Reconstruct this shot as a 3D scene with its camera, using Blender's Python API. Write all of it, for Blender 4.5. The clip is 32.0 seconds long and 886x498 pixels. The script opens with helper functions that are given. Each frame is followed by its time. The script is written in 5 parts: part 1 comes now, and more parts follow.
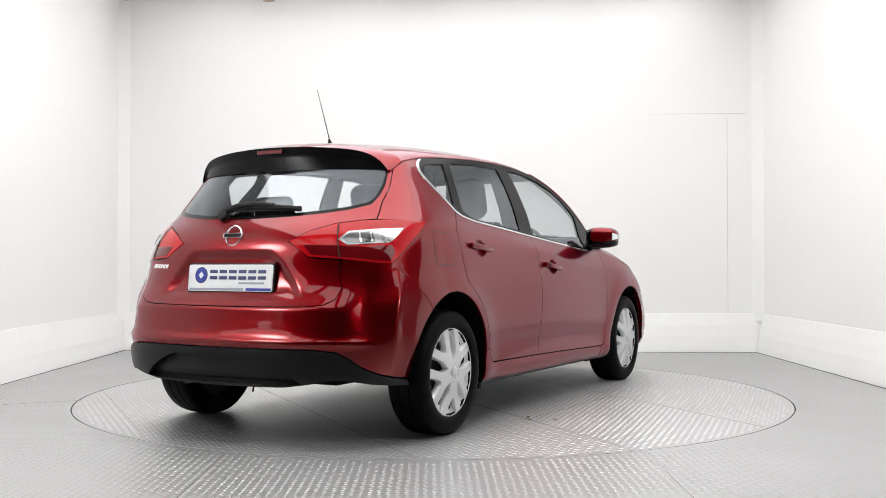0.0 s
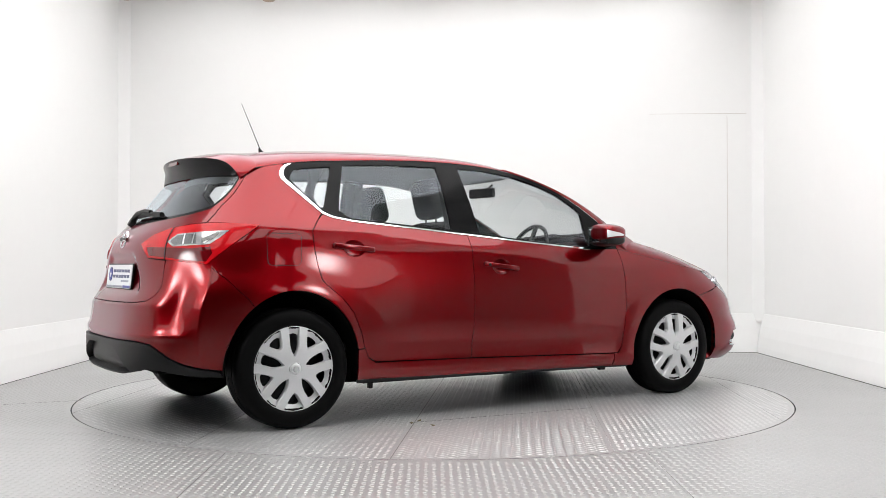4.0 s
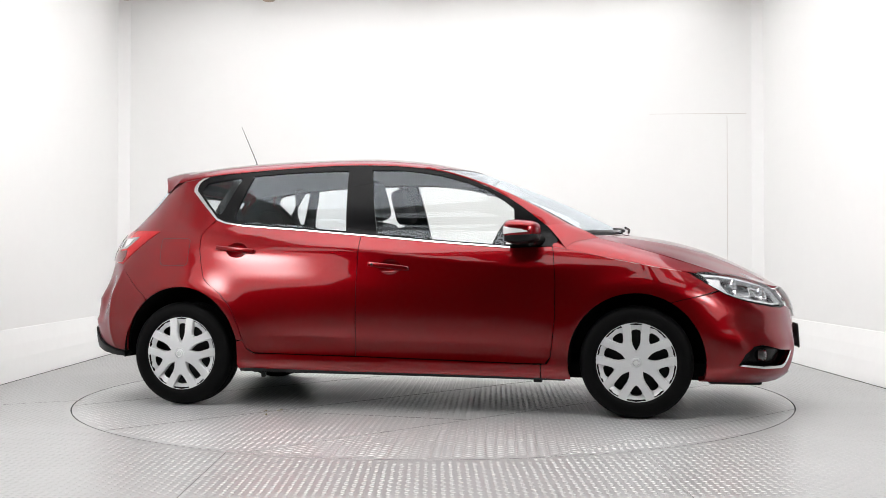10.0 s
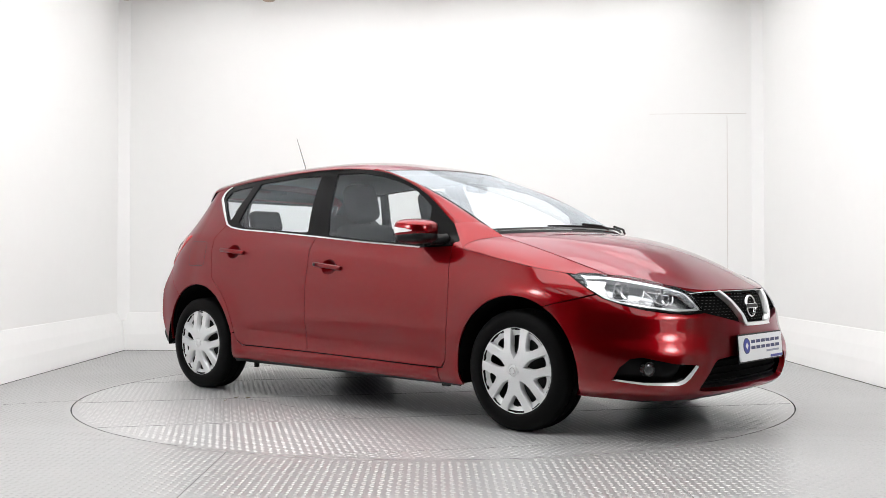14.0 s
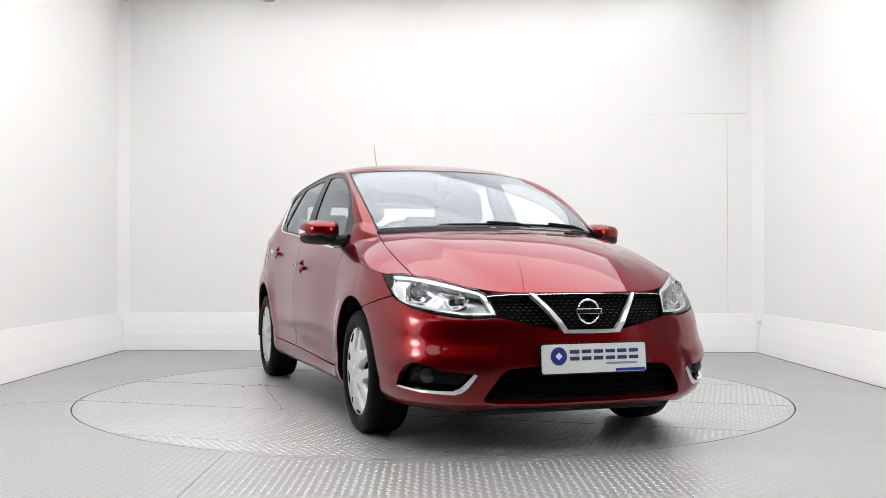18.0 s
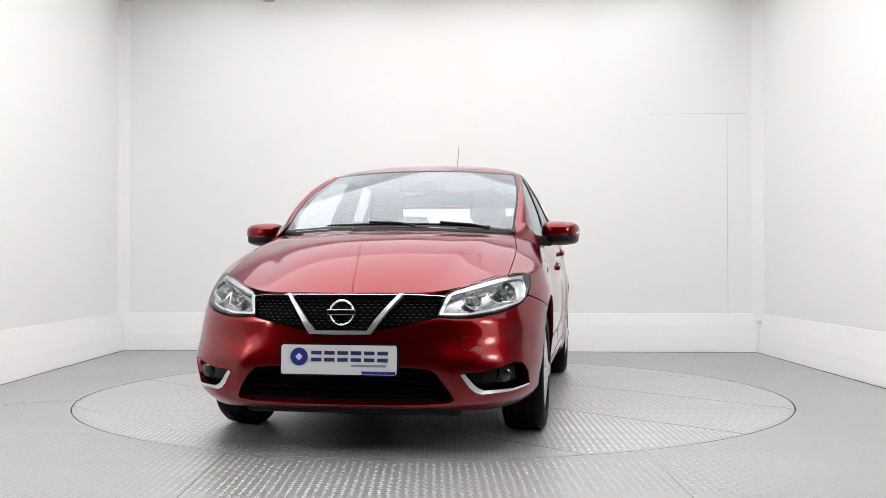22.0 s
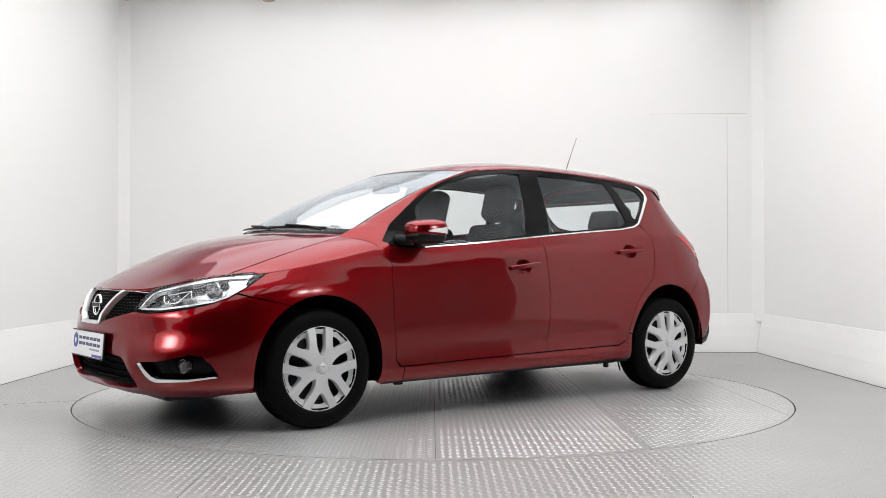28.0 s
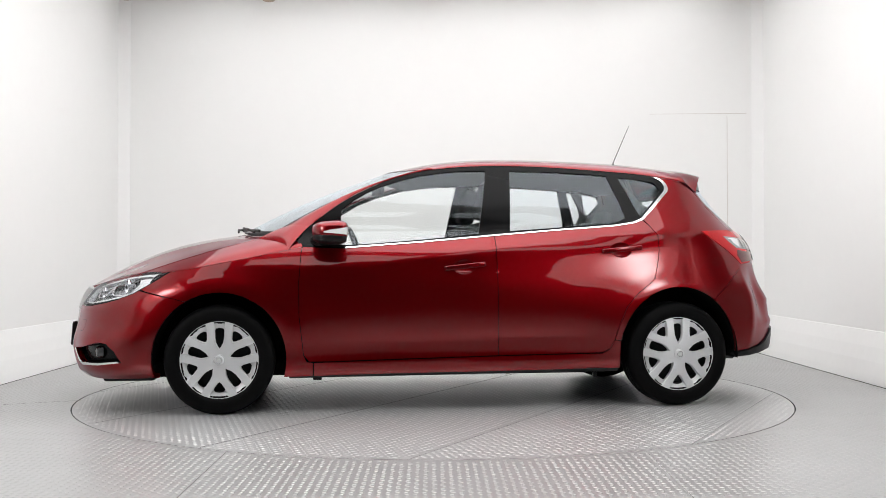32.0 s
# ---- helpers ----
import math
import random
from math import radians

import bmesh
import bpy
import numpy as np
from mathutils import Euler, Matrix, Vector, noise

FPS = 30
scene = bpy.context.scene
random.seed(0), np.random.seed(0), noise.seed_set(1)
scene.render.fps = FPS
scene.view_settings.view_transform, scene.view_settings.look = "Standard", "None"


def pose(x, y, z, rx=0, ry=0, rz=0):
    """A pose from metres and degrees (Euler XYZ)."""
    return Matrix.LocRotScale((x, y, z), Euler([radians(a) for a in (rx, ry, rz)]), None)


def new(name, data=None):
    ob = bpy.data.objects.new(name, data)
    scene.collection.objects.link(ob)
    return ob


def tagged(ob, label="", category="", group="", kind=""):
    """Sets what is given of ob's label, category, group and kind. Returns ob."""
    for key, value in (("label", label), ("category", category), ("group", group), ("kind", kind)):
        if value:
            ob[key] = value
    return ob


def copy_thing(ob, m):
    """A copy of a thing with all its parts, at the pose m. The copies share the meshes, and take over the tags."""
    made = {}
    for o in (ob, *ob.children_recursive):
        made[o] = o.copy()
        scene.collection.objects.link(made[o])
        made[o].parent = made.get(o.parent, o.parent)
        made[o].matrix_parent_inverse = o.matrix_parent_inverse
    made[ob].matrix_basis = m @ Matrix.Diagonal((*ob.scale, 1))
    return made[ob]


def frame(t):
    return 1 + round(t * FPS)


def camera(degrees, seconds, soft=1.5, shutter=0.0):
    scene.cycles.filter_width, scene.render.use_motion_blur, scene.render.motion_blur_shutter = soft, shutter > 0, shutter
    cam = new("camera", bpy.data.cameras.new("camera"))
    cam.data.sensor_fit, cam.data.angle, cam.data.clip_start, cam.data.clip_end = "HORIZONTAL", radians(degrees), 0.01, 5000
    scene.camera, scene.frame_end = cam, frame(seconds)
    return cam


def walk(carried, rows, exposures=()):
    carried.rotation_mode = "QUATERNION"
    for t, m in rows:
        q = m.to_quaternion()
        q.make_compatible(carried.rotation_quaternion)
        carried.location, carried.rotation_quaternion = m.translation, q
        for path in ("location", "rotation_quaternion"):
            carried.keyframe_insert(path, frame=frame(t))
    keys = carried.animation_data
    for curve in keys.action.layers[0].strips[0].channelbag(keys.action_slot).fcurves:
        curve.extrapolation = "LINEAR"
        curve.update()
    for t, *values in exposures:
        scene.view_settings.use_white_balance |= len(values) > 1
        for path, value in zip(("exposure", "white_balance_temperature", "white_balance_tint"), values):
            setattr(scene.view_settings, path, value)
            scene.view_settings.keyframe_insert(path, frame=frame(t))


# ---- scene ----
cam = camera(48.63, 32.0, soft=0.8, shutter=0.0)
EYE = (0.0, -6.514, 0.843)
walk(cam, [(0.0, pose(*EYE, 90.952, 0.023, -0.51)), (32.0, pose(*EYE, 90.952, 0.023, -0.51))],
     exposures=[(0.0, 0.07), (6.0, 0.12), (12.0, 0.15), (17.0, 0.05), (20.0, -0.04), (22.0, -0.06), (25.0, -0.09), (28.0, -0.06), (30.0, -0.04), (32.0, -0.03)])

# The turntable's turn: degrees per second, and the time at which the car's nose faces the lens.
TURN, NOSE_ON = -7.2898, 20.6506
CAR_X, CAR_Y = -0.0256, -0.0338


def heading(t):
    return -90 + (t - NOSE_ON) * TURN


# ---- light ----
world = bpy.data.worlds.new("world")
scene.world = world
world.use_nodes = True
world.node_tree.nodes["Background"].inputs[0].default_value = (0.9, 0.95, 1.0, 1)
world.node_tree.nodes["Background"].inputs[1].default_value = 0.02


CEILING = 3.56

# ---- materials ----
def material(name, colour, rough=0.5, metal=0.0, coat=0.0, coat_ior=1.5, spec=0.5, grain=0.0, grain_size=40.0, bump=0.0, emit=None, trans=0.0, ior=1.45, blotch=0.0, blotch_size=2.0, edge=None):
    """A surface with a colour that varies at two scales, and a fine relief."""
    mat = bpy.data.materials.new(name)
    mat.use_nodes = True
    nodes, links = mat.node_tree.nodes, mat.node_tree.links
    b = nodes["Principled BSDF"]
    b.inputs["Base Color"].default_value = (*colour, 1)
    b.inputs["Roughness"].default_value, b.inputs["Metallic"].default_value = rough, metal
    b.inputs["Coat Weight"].default_value, b.inputs["Coat Roughness"].default_value = coat, 0.02
    b.inputs["Coat IOR"].default_value = coat_ior
    b.inputs["Specular IOR Level"].default_value = spec
    b.inputs["Transmission Weight"].default_value, b.inputs["IOR"].default_value = trans, ior
    if edge:
        b.inputs["Specular Tint"].default_value = (*edge, 1)
    if emit:
        b.inputs["Emission Color"].default_value, b.inputs["Emission Strength"].default_value = (*emit[:3], 1), emit[3]
    if grain or bump or blotch:
        where = nodes.new("ShaderNodeTexCoord")
        small, large = nodes.new("ShaderNodeTexNoise"), nodes.new("ShaderNodeTexNoise")
        small.inputs["Scale"].default_value, large.inputs["Scale"].default_value = grain_size, blotch_size
        small.inputs["Detail"].default_value = 3
        for n in (small, large):
            links.new(where.outputs["Object"], n.inputs["Vector"])
        mix = nodes.new("ShaderNodeMath")
        mix.operation = "MULTIPLY_ADD"
        mix.inputs[1].default_value, mix.inputs[2].default_value = 2 * grain, 1 - grain
        links.new(small.outputs["Fac"], mix.inputs[0])
        mix2 = nodes.new("ShaderNodeMath")
        mix2.operation = "MULTIPLY_ADD"
        mix2.inputs[1].default_value, mix2.inputs[2].default_value = 2 * blotch, 1 - blotch
        links.new(large.outputs["Fac"], mix2.inputs[0])
        both = nodes.new("ShaderNodeMath")
        both.operation = "MULTIPLY"
        links.new(mix.outputs[0], both.inputs[0])
        links.new(mix2.outputs[0], both.inputs[1])
        tone = nodes.new("ShaderNodeVectorMath")
        tone.operation = "SCALE"
        tone.inputs[0].default_value = colour
        links.new(both.outputs[0], tone.inputs["Scale"])
        links.new(tone.outputs[0], b.inputs["Base Color"])
        if bump:
            relief = nodes.new("ShaderNodeBump")
            relief.inputs["Strength"].default_value, relief.inputs["Distance"].default_value = bump, 0.002
            links.new(small.outputs["Fac"], relief.inputs["Height"])
            links.new(relief.outputs[0], b.inputs["Normal"])
    return mat


def window_glass(name, tint, gloss_tint=(1, 1, 1), least=0.0, haze=0.0):
    """Thin glass: lets the view through with a tint, and mirrors as glass does."""
    mat = bpy.data.materials.new(name)
    mat.use_nodes = True
    nodes, links = mat.node_tree.nodes, mat.node_tree.links
    nodes.clear()
    out, mix = nodes.new("ShaderNodeOutputMaterial"), nodes.new("ShaderNodeMixShader")
    clear, gloss, edge = nodes.new("ShaderNodeBsdfTransparent"), nodes.new("ShaderNodeBsdfGlossy"), nodes.new("ShaderNodeLayerWeight")
    clear.inputs[0].default_value, gloss.inputs[0].default_value = (*tint, 1), (*gloss_tint, 1)
    gloss.inputs["Roughness"].default_value = 0.01
    steep = nodes.new("ShaderNodeMath")
    steep.operation, steep.inputs[1].default_value = "POWER", 3.2
    add = nodes.new("ShaderNodeMath")
    add.operation, add.use_clamp = "MULTIPLY_ADD", True
    add.inputs[1].default_value, add.inputs[2].default_value = 0.76, 0.050 + least
    links.new(edge.outputs["Facing"], steep.inputs[0])
    links.new(steep.outputs[0], add.inputs[0])
    links.new(add.outputs[0], mix.inputs[0])
    links.new(clear.outputs[0], mix.inputs[1])
    links.new(gloss.outputs[0], mix.inputs[2])
    # A pale diffuse share paints in the veil of the ceiling's reflection.
    if haze:
        film, veil = nodes.new("ShaderNodeBsdfDiffuse"), nodes.new("ShaderNodeMixShader")
        film.inputs[0].default_value, veil.inputs[0].default_value = (0.74, 0.80, 0.86, 1), haze
        links.new(mix.outputs[0], veil.inputs[1])
        links.new(film.outputs[0], veil.inputs[2])
        links.new(veil.outputs[0], out.inputs[0])
    else:
        links.new(mix.outputs[0], out.inputs[0])
    return mat


PAINT = material("red_paint", (0.178, 0.0007, 0.0028), rough=0.34, metal=0.93, coat=1.0, coat_ior=1.46, spec=0.2, grain=0.10, grain_size=900, blotch=0.03, edge=(0.72, 0.46, 0.58))
BLACK = material("black_plastic", (0.006, 0.006, 0.0064), rough=0.40, spec=0.24, grain=0.15, grain_size=300, bump=0.12)
GLOSS_BLACK = material("gloss_black", (0.0035, 0.0035, 0.004), rough=0.22, spec=0.14, blotch=0.1)
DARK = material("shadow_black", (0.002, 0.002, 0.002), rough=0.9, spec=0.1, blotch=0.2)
CHROME = material("chrome", (0.82, 0.83, 0.84), rough=0.07, metal=1.0, blotch=0.03)
TYRE = material("tyre_rubber", (0.0028, 0.0028, 0.0030), rough=0.5, spec=0.07, grain=0.2, grain_size=200, bump=0.15)
SILVER = material("silver_wheel_cover", (0.60, 0.61, 0.62), rough=0.42, metal=0.45, coat=0.15, grain=0.05, grain_size=800)
STEEL = material("dark_steel", (0.03, 0.03, 0.032), rough=0.5, metal=0.6, blotch=0.3, blotch_size=12)
GLASS = window_glass("side_glass", (0.94, 0.96, 0.955), (0.86, 0.93, 1.0))
REAR_GLASS = window_glass("privacy_glass", (0.90, 0.93, 0.94), (0.86, 0.93, 1.0))
SCREEN = window_glass("windscreen_glass", (0.95, 0.975, 0.98), (0.80, 0.86, 0.92), haze=0.19)
LENS = window_glass("lamp_lens", (0.96, 0.97, 0.98), (0.62, 0.64, 0.67))
RED_LENS = material("red_lens", (0.46, 0.004, 0.008), rough=0.15, coat=0.8, coat_ior=1.35, spec=0.1, grain=0.12, grain_size=60, blotch=0.12, blotch_size=14)
DARK_RED = material("dark_red_lens", (0.11, 0.002, 0.004), rough=0.08, coat=0.6, spec=0.3, grain=0.2, grain_size=120)
CLEAR_LENS = material("clear_lens", (0.40, 0.40, 0.41), rough=0.16, metal=0.6, coat=1.0, grain=0.15, grain_size=50, blotch=0.2, blotch_size=25)
PLATE = material("plate_white", (0.78, 0.79, 0.80), rough=0.35, grain=0.02, grain_size=90)
INK = material("plate_navy", (0.03, 0.04, 0.13), rough=0.4, blotch=0.08, blotch_size=20)
INK_GREY = material("plate_grey", (0.30, 0.32, 0.38), rough=0.4, blotch=0.08, blotch_size=20)
BLUE = material("plate_blue", (0.02, 0.035, 0.30), rough=0.35, blotch=0.06, blotch_size=20)
SEAT = material("seat_cloth", (0.009, 0.0095, 0.0105), rough=0.9, spec=0.2, grain=0.3, grain_size=260, bump=0.4)
TRIM = material("cabin_trim", (0.018, 0.018, 0.019), rough=0.7, spec=0.3, grain=0.15, grain_size=200, bump=0.2)
LINER = material("pale_headliner", (0.30, 0.31, 0.31), rough=0.9, grain=0.06, grain_size=200)
WALL = material("white_wall", (0.87, 0.87, 0.862), rough=0.75, grain=0.010, grain_size=9, bump=0.03, blotch=0.015, blotch_size=0.7)
KICK = material("white_kickboard", (0.87, 0.87, 0.862), rough=0.6, grain=0.02, grain_size=14, blotch=0.02, blotch_size=1.5)
PLATE_STEEL = material("tread_plate", (0.455, 0.455, 0.458), rough=0.33, metal=0.50, spec=0.4, grain=0.07, grain_size=60, bump=0.06, blotch=0.10, blotch_size=1.6)
DECK_STEEL = material("deck_plate", (0.49, 0.49, 0.493), rough=0.33, metal=0.45, spec=0.4, grain=0.07, grain_size=60, bump=0.06, blotch=0.10, blotch_size=1.6)
TREAD = material("worn_tread", (0.70, 0.70, 0.698), rough=0.28, metal=0.74, grain=0.08, grain_size=50, blotch=0.10, blotch_size=1.6)
FLOOR_TREAD = material("scuffed_tread", (0.475, 0.475, 0.473), rough=0.37, metal=0.45, grain=0.10, grain_size=50, blotch=0.16, blotch_size=1.1)
HALL = material("hall_dimmed_wall", (0.05, 0.05, 0.051), rough=0.85, blotch=0.15, blotch_size=0.6)
GLOW = material("lamp_diffuser", (0.85, 0.85, 0.85), rough=0.6, emit=(1, 0.995, 0.99, 2.50))
FRONT_GLOW = material("front_row_diffuser", (0.85, 0.85, 0.85), rough=0.6, emit=(1, 0.995, 0.99, 3.1))
BACK_GLOW = material("rear_row_diffuser", (0.85, 0.85, 0.85), rough=0.6, emit=(1, 0.995, 0.99, 1.50))
SOFT_GLOW = material("softbox_diffuser", (0.9, 0.9, 0.9), rough=0.6, emit=(1, 1, 1, 1.0))


def bright_middle(mat, most, reach):
    """A diffuser that is brightest in its middle, as a cloth before a bulb is."""
    nodes, links = mat.node_tree.nodes, mat.node_tree.links
    where, ball, power, gain = nodes.new("ShaderNodeTexCoord"), nodes.new("ShaderNodeVectorMath"), nodes.new("ShaderNodeMapRange"), nodes.new("ShaderNodeMath")
    ball.operation, gain.operation = "LENGTH", "MULTIPLY"
    links.new(where.outputs["Object"], ball.inputs[0])
    power.interpolation_type = "SMOOTHERSTEP"
    power.inputs["From Min"].default_value, power.inputs["From Max"].default_value = 0.0, reach
    power.inputs["To Min"].default_value, power.inputs["To Max"].default_value = 1.0, 0.03
    links.new(ball.outputs["Value"], power.inputs["Value"])
    links.new(power.outputs[0], gain.inputs[0])
    gain.inputs[1].default_value = most
    links.new(gain.outputs[0], nodes["Principled BSDF"].inputs["Emission Strength"])


bright_middle(SOFT_GLOW, 21.0, 0.48)
GAP = material("seam_dark", (0.03, 0.03, 0.03), rough=0.9, blotch=0.2)
MIRROR = material("mirror_silver", (0.45, 0.46, 0.47), rough=0.01, metal=1.0, blotch=0.02)
AMBER = material("clear_indicator", (0.80, 0.80, 0.80), rough=0.1, coat=1.0, grain=0.1, grain_size=200)
LEAF = material("dry_leaf", (0.16, 0.13, 0.06), rough=0.8, grain=0.3, grain_size=120)
SEAM_GREY = material("joint_grey", (0.62, 0.57, 0.54), rough=0.8, blotch=0.2, blotch_size=3)
BEIGE = material("beige_housing", (0.52, 0.43, 0.35), rough=0.6, blotch=0.1)
LAMP_SILVER = material("lamp_silver", (0.84, 0.845, 0.85), rough=0.2, metal=0.7, coat=0.5, grain=0.06, grain_size=60)
LAMP_GREY = material("lamp_grey", (0.78, 0.79, 0.80), rough=0.16, metal=0.85, coat=0.8, grain=0.06, grain_size=60)
FOG_GLASS = material("fog_glass", (0.16, 0.165, 0.17), rough=0.08, metal=0.7, coat=1.0, grain=0.4, grain_size=90, bump=0.3)
REFLECTOR = material("lamp_reflector", (0.62, 0.63, 0.65), rough=0.14, metal=0.9, grain=0.3, grain_size=90, bump=0.25)
FOG_LENS = material("fog_lens", (0.035, 0.036, 0.038), rough=0.10, metal=0.2, coat=0.8, grain=0.4, grain_size=120)
LAMP_BOWL = material("lamp_bowl", (0.40, 0.41, 0.42), rough=0.2, metal=0.95, grain=0.25, grain_size=45, bump=0.2)
SATIN = material("satin_chrome", (0.84, 0.845, 0.85), rough=0.28, metal=0.75, coat=0.6, blotch=0.03)
BAY = material("unseen_bay_grey", (0.42, 0.42, 0.422), rough=0.85, blotch=0.15, blotch_size=0.6)
HALL_CEILING = material("hall_dimmed_ceiling", (0.16, 0.16, 0.16), rough=0.85, blotch=0.1, blotch_size=0.6)
HALL_FILL = material("hall_fill_panel", (0.85, 0.85, 0.85), rough=0.6, emit=(1, 0.99, 0.97, 2.0))
FINE_JOINT = material("fine_joint", (0.16, 0.16, 0.16), rough=0.8, blotch=0.3)
CORNER = material("corner_strip_white", (0.87, 0.87, 0.865), rough=0.75, grain=0.01, grain_size=9, blotch=0.02)


# ---- making meshes ----
def finish(name, verts, faces, mat, parent=None, label="", normals=None, smooth=True):
    """One mesh object, under its thing where one is given. normals: one a vertex."""
    me = bpy.data.meshes.new(name)
    me.from_pydata([tuple(map(float, v)) for v in verts], [], faces)
    me.materials.append(mat)
    if smooth:
        me.polygons.foreach_set("use_smooth", [True] * len(me.polygons))
    if normals is not None:
        me.normals_split_custom_set_from_vertices([tuple(map(float, n)) for n in normals])
    me.update()
    ob = new(name, me)
    if parent is not None:
        ob.parent = parent
    return tagged(ob, label)


def part(name, bm, mat, parent, label="", smooth=False):
    """Links a bmesh as one mesh object under a thing or a part."""
    me = bpy.data.meshes.new(name)
    bmesh.ops.recalc_face_normals(bm, faces=bm.faces)
    bm.to_mesh(me)
    bm.free()
    me.materials.append(mat)
    if smooth:
        me.polygons.foreach_set("use_smooth", [True] * len(me.polygons))
        me.set_sharp_from_angle(angle=radians(38))
    ob = new(name, me)
    if parent is not None:
        ob.parent = parent
    return tagged(ob, label)


def block(sx, sy, sz, m=None, bevel=0.0, segs=2, bm=None):
    """A box of that size about the origin, its edges rounded, moved by m."""
    b = bmesh.new()
    bmesh.ops.create_cube(b, size=1, matrix=Matrix.Diagonal((sx, sy, sz, 1)))
    if bevel:
        bmesh.ops.bevel(b, geom=b.edges[:], offset=bevel, segments=segs, affect="EDGES", profile=0.6)
    if m is not None:
        b.transform(m)
    if bm is None:
        return b
    tmp = bpy.data.meshes.new("tmp")
    b.to_mesh(tmp)
    b.free()
    bm.from_mesh(tmp)
    bpy.data.meshes.remove(tmp)
    return bm


def lathe(profile, count=64, axis="y", closed=False):
    """Turns (radius, along) pairs about an axis into a bmesh."""
    bm, rings = bmesh.new(), []
    for i in range(count):
        a = 2 * math.pi * i / count
        c, s = math.cos(a), math.sin(a)
        rings.append([bm.verts.new((r * c, h, r * s) if axis == "y" else (r * c, r * s, h)) for r, h in profile])
    for i in range(count):
        p, q = rings[i], rings[(i + 1) % count]
        for j in range(len(profile) if closed else len(profile) - 1):
            k = (j + 1) % len(profile)
            bm.faces.new((p[j], p[k], q[k], q[j]))
    bmesh.ops.remove_doubles(bm, verts=bm.verts, dist=1e-5)
    return bm


def tube(points, radius, sides=8, taper=1.0, flat=1.0):
    """A rod along points, thinner towards its end by taper."""
    bm, rings = bmesh.new(), []
    pts = [Vector(p) for p in points]
    for i, p in enumerate(pts):
        d = (pts[min(i + 1, len(pts) - 1)] - pts[max(i - 1, 0)]).normalized()
        u = d.cross(Vector((0, 0, 1)) if abs(d.z) < 0.9 else Vector((1, 0, 0))).normalized()
        v = u.cross(d)
        r = radius * (1 + (taper - 1) * i / (len(pts) - 1))
        rings.append([bm.verts.new(p + u * r * math.cos(2 * math.pi * k / sides) + v * r * flat * math.sin(2 * math.pi * k / sides)) for k in range(sides)])
    for a, b in zip(rings, rings[1:]):
        for k in range(sides):
            bm.faces.new((a[k], a[(k + 1) % sides], b[(k + 1) % sides], b[k]))
    bm.faces.new(rings[0][::-1])
    bm.faces.new(rings[-1])
    return bm


def inside(q, poly):
    x, y, hit = q[0], q[1], False
    for (x1, y1), (x2, y2) in zip(poly, poly[1:] + poly[:1]):
        if (y1 > y) != (y2 > y) and x < (x2 - x1) * (y - y1) / (y2 - y1) + x1:
            hit = not hit
    return hit


def dense(poly, step):
    out = []
    for p, q in zip(poly, poly[1:] + poly[:1]):
        n = max(1, int(math.hypot(q[0] - p[0], q[1] - p[1]) / step + 0.5))
        out += [(p[0] + (q[0] - p[0]) * i / n, p[1] + (q[1] - p[1]) * i / n) for i in range(n)]
    return out


def rounded(poly, r, segs=3):
    """Cuts the corners of a polygon by arcs of about r."""
    out, n = [], len(poly)
    for i in range(n):
        p, q, s = Vector(poly[i - 1]), Vector(poly[i]), Vector(poly[(i + 1) % n])
        a, b = (p - q), (s - q)
        k = min(r, a.length * 0.45, b.length * 0.45)
        if a.length < 1e-6 or b.length < 1e-6 or a.angle(b) > 2.8:
            out.append(tuple(q))
            continue
        e, f = q + a.normalized() * k, q + b.normalized() * k
        for j in range(segs + 1):
            t = j / segs
            out.append(tuple(e * (1 - t) ** 2 + q * 2 * t * (1 - t) + f * t * t))
    return out


def shrink(poly, d):
    """Moves a polygon's edges inwards by d (outwards where d is below 0)."""
    area = sum(p[0] * q[1] - q[0] * p[1] for p, q in zip(poly, poly[1:] + poly[:1]))
    s, out, n = (1 if area > 0 else -1), [], len(poly)
    for i in range(n):
        p, q, r = poly[i - 1], poly[i], poly[(i + 1) % n]
        a, b = Vector((q[0] - p[0], q[1] - p[1])), Vector((r[0] - q[0], r[1] - q[1]))
        if a.length < 1e-9 or b.length < 1e-9:
            out.append(q)
            continue
        a.normalize(), b.normalize()
        na, nb = Vector((-a.y, a.x)) * s, Vector((-b.y, b.x)) * s
        m = na + nb
        m = m / max(m.length_squared, 0.5) * 2 * d
        out.append((q[0] + m.x, q[1] + m.y))
    return out


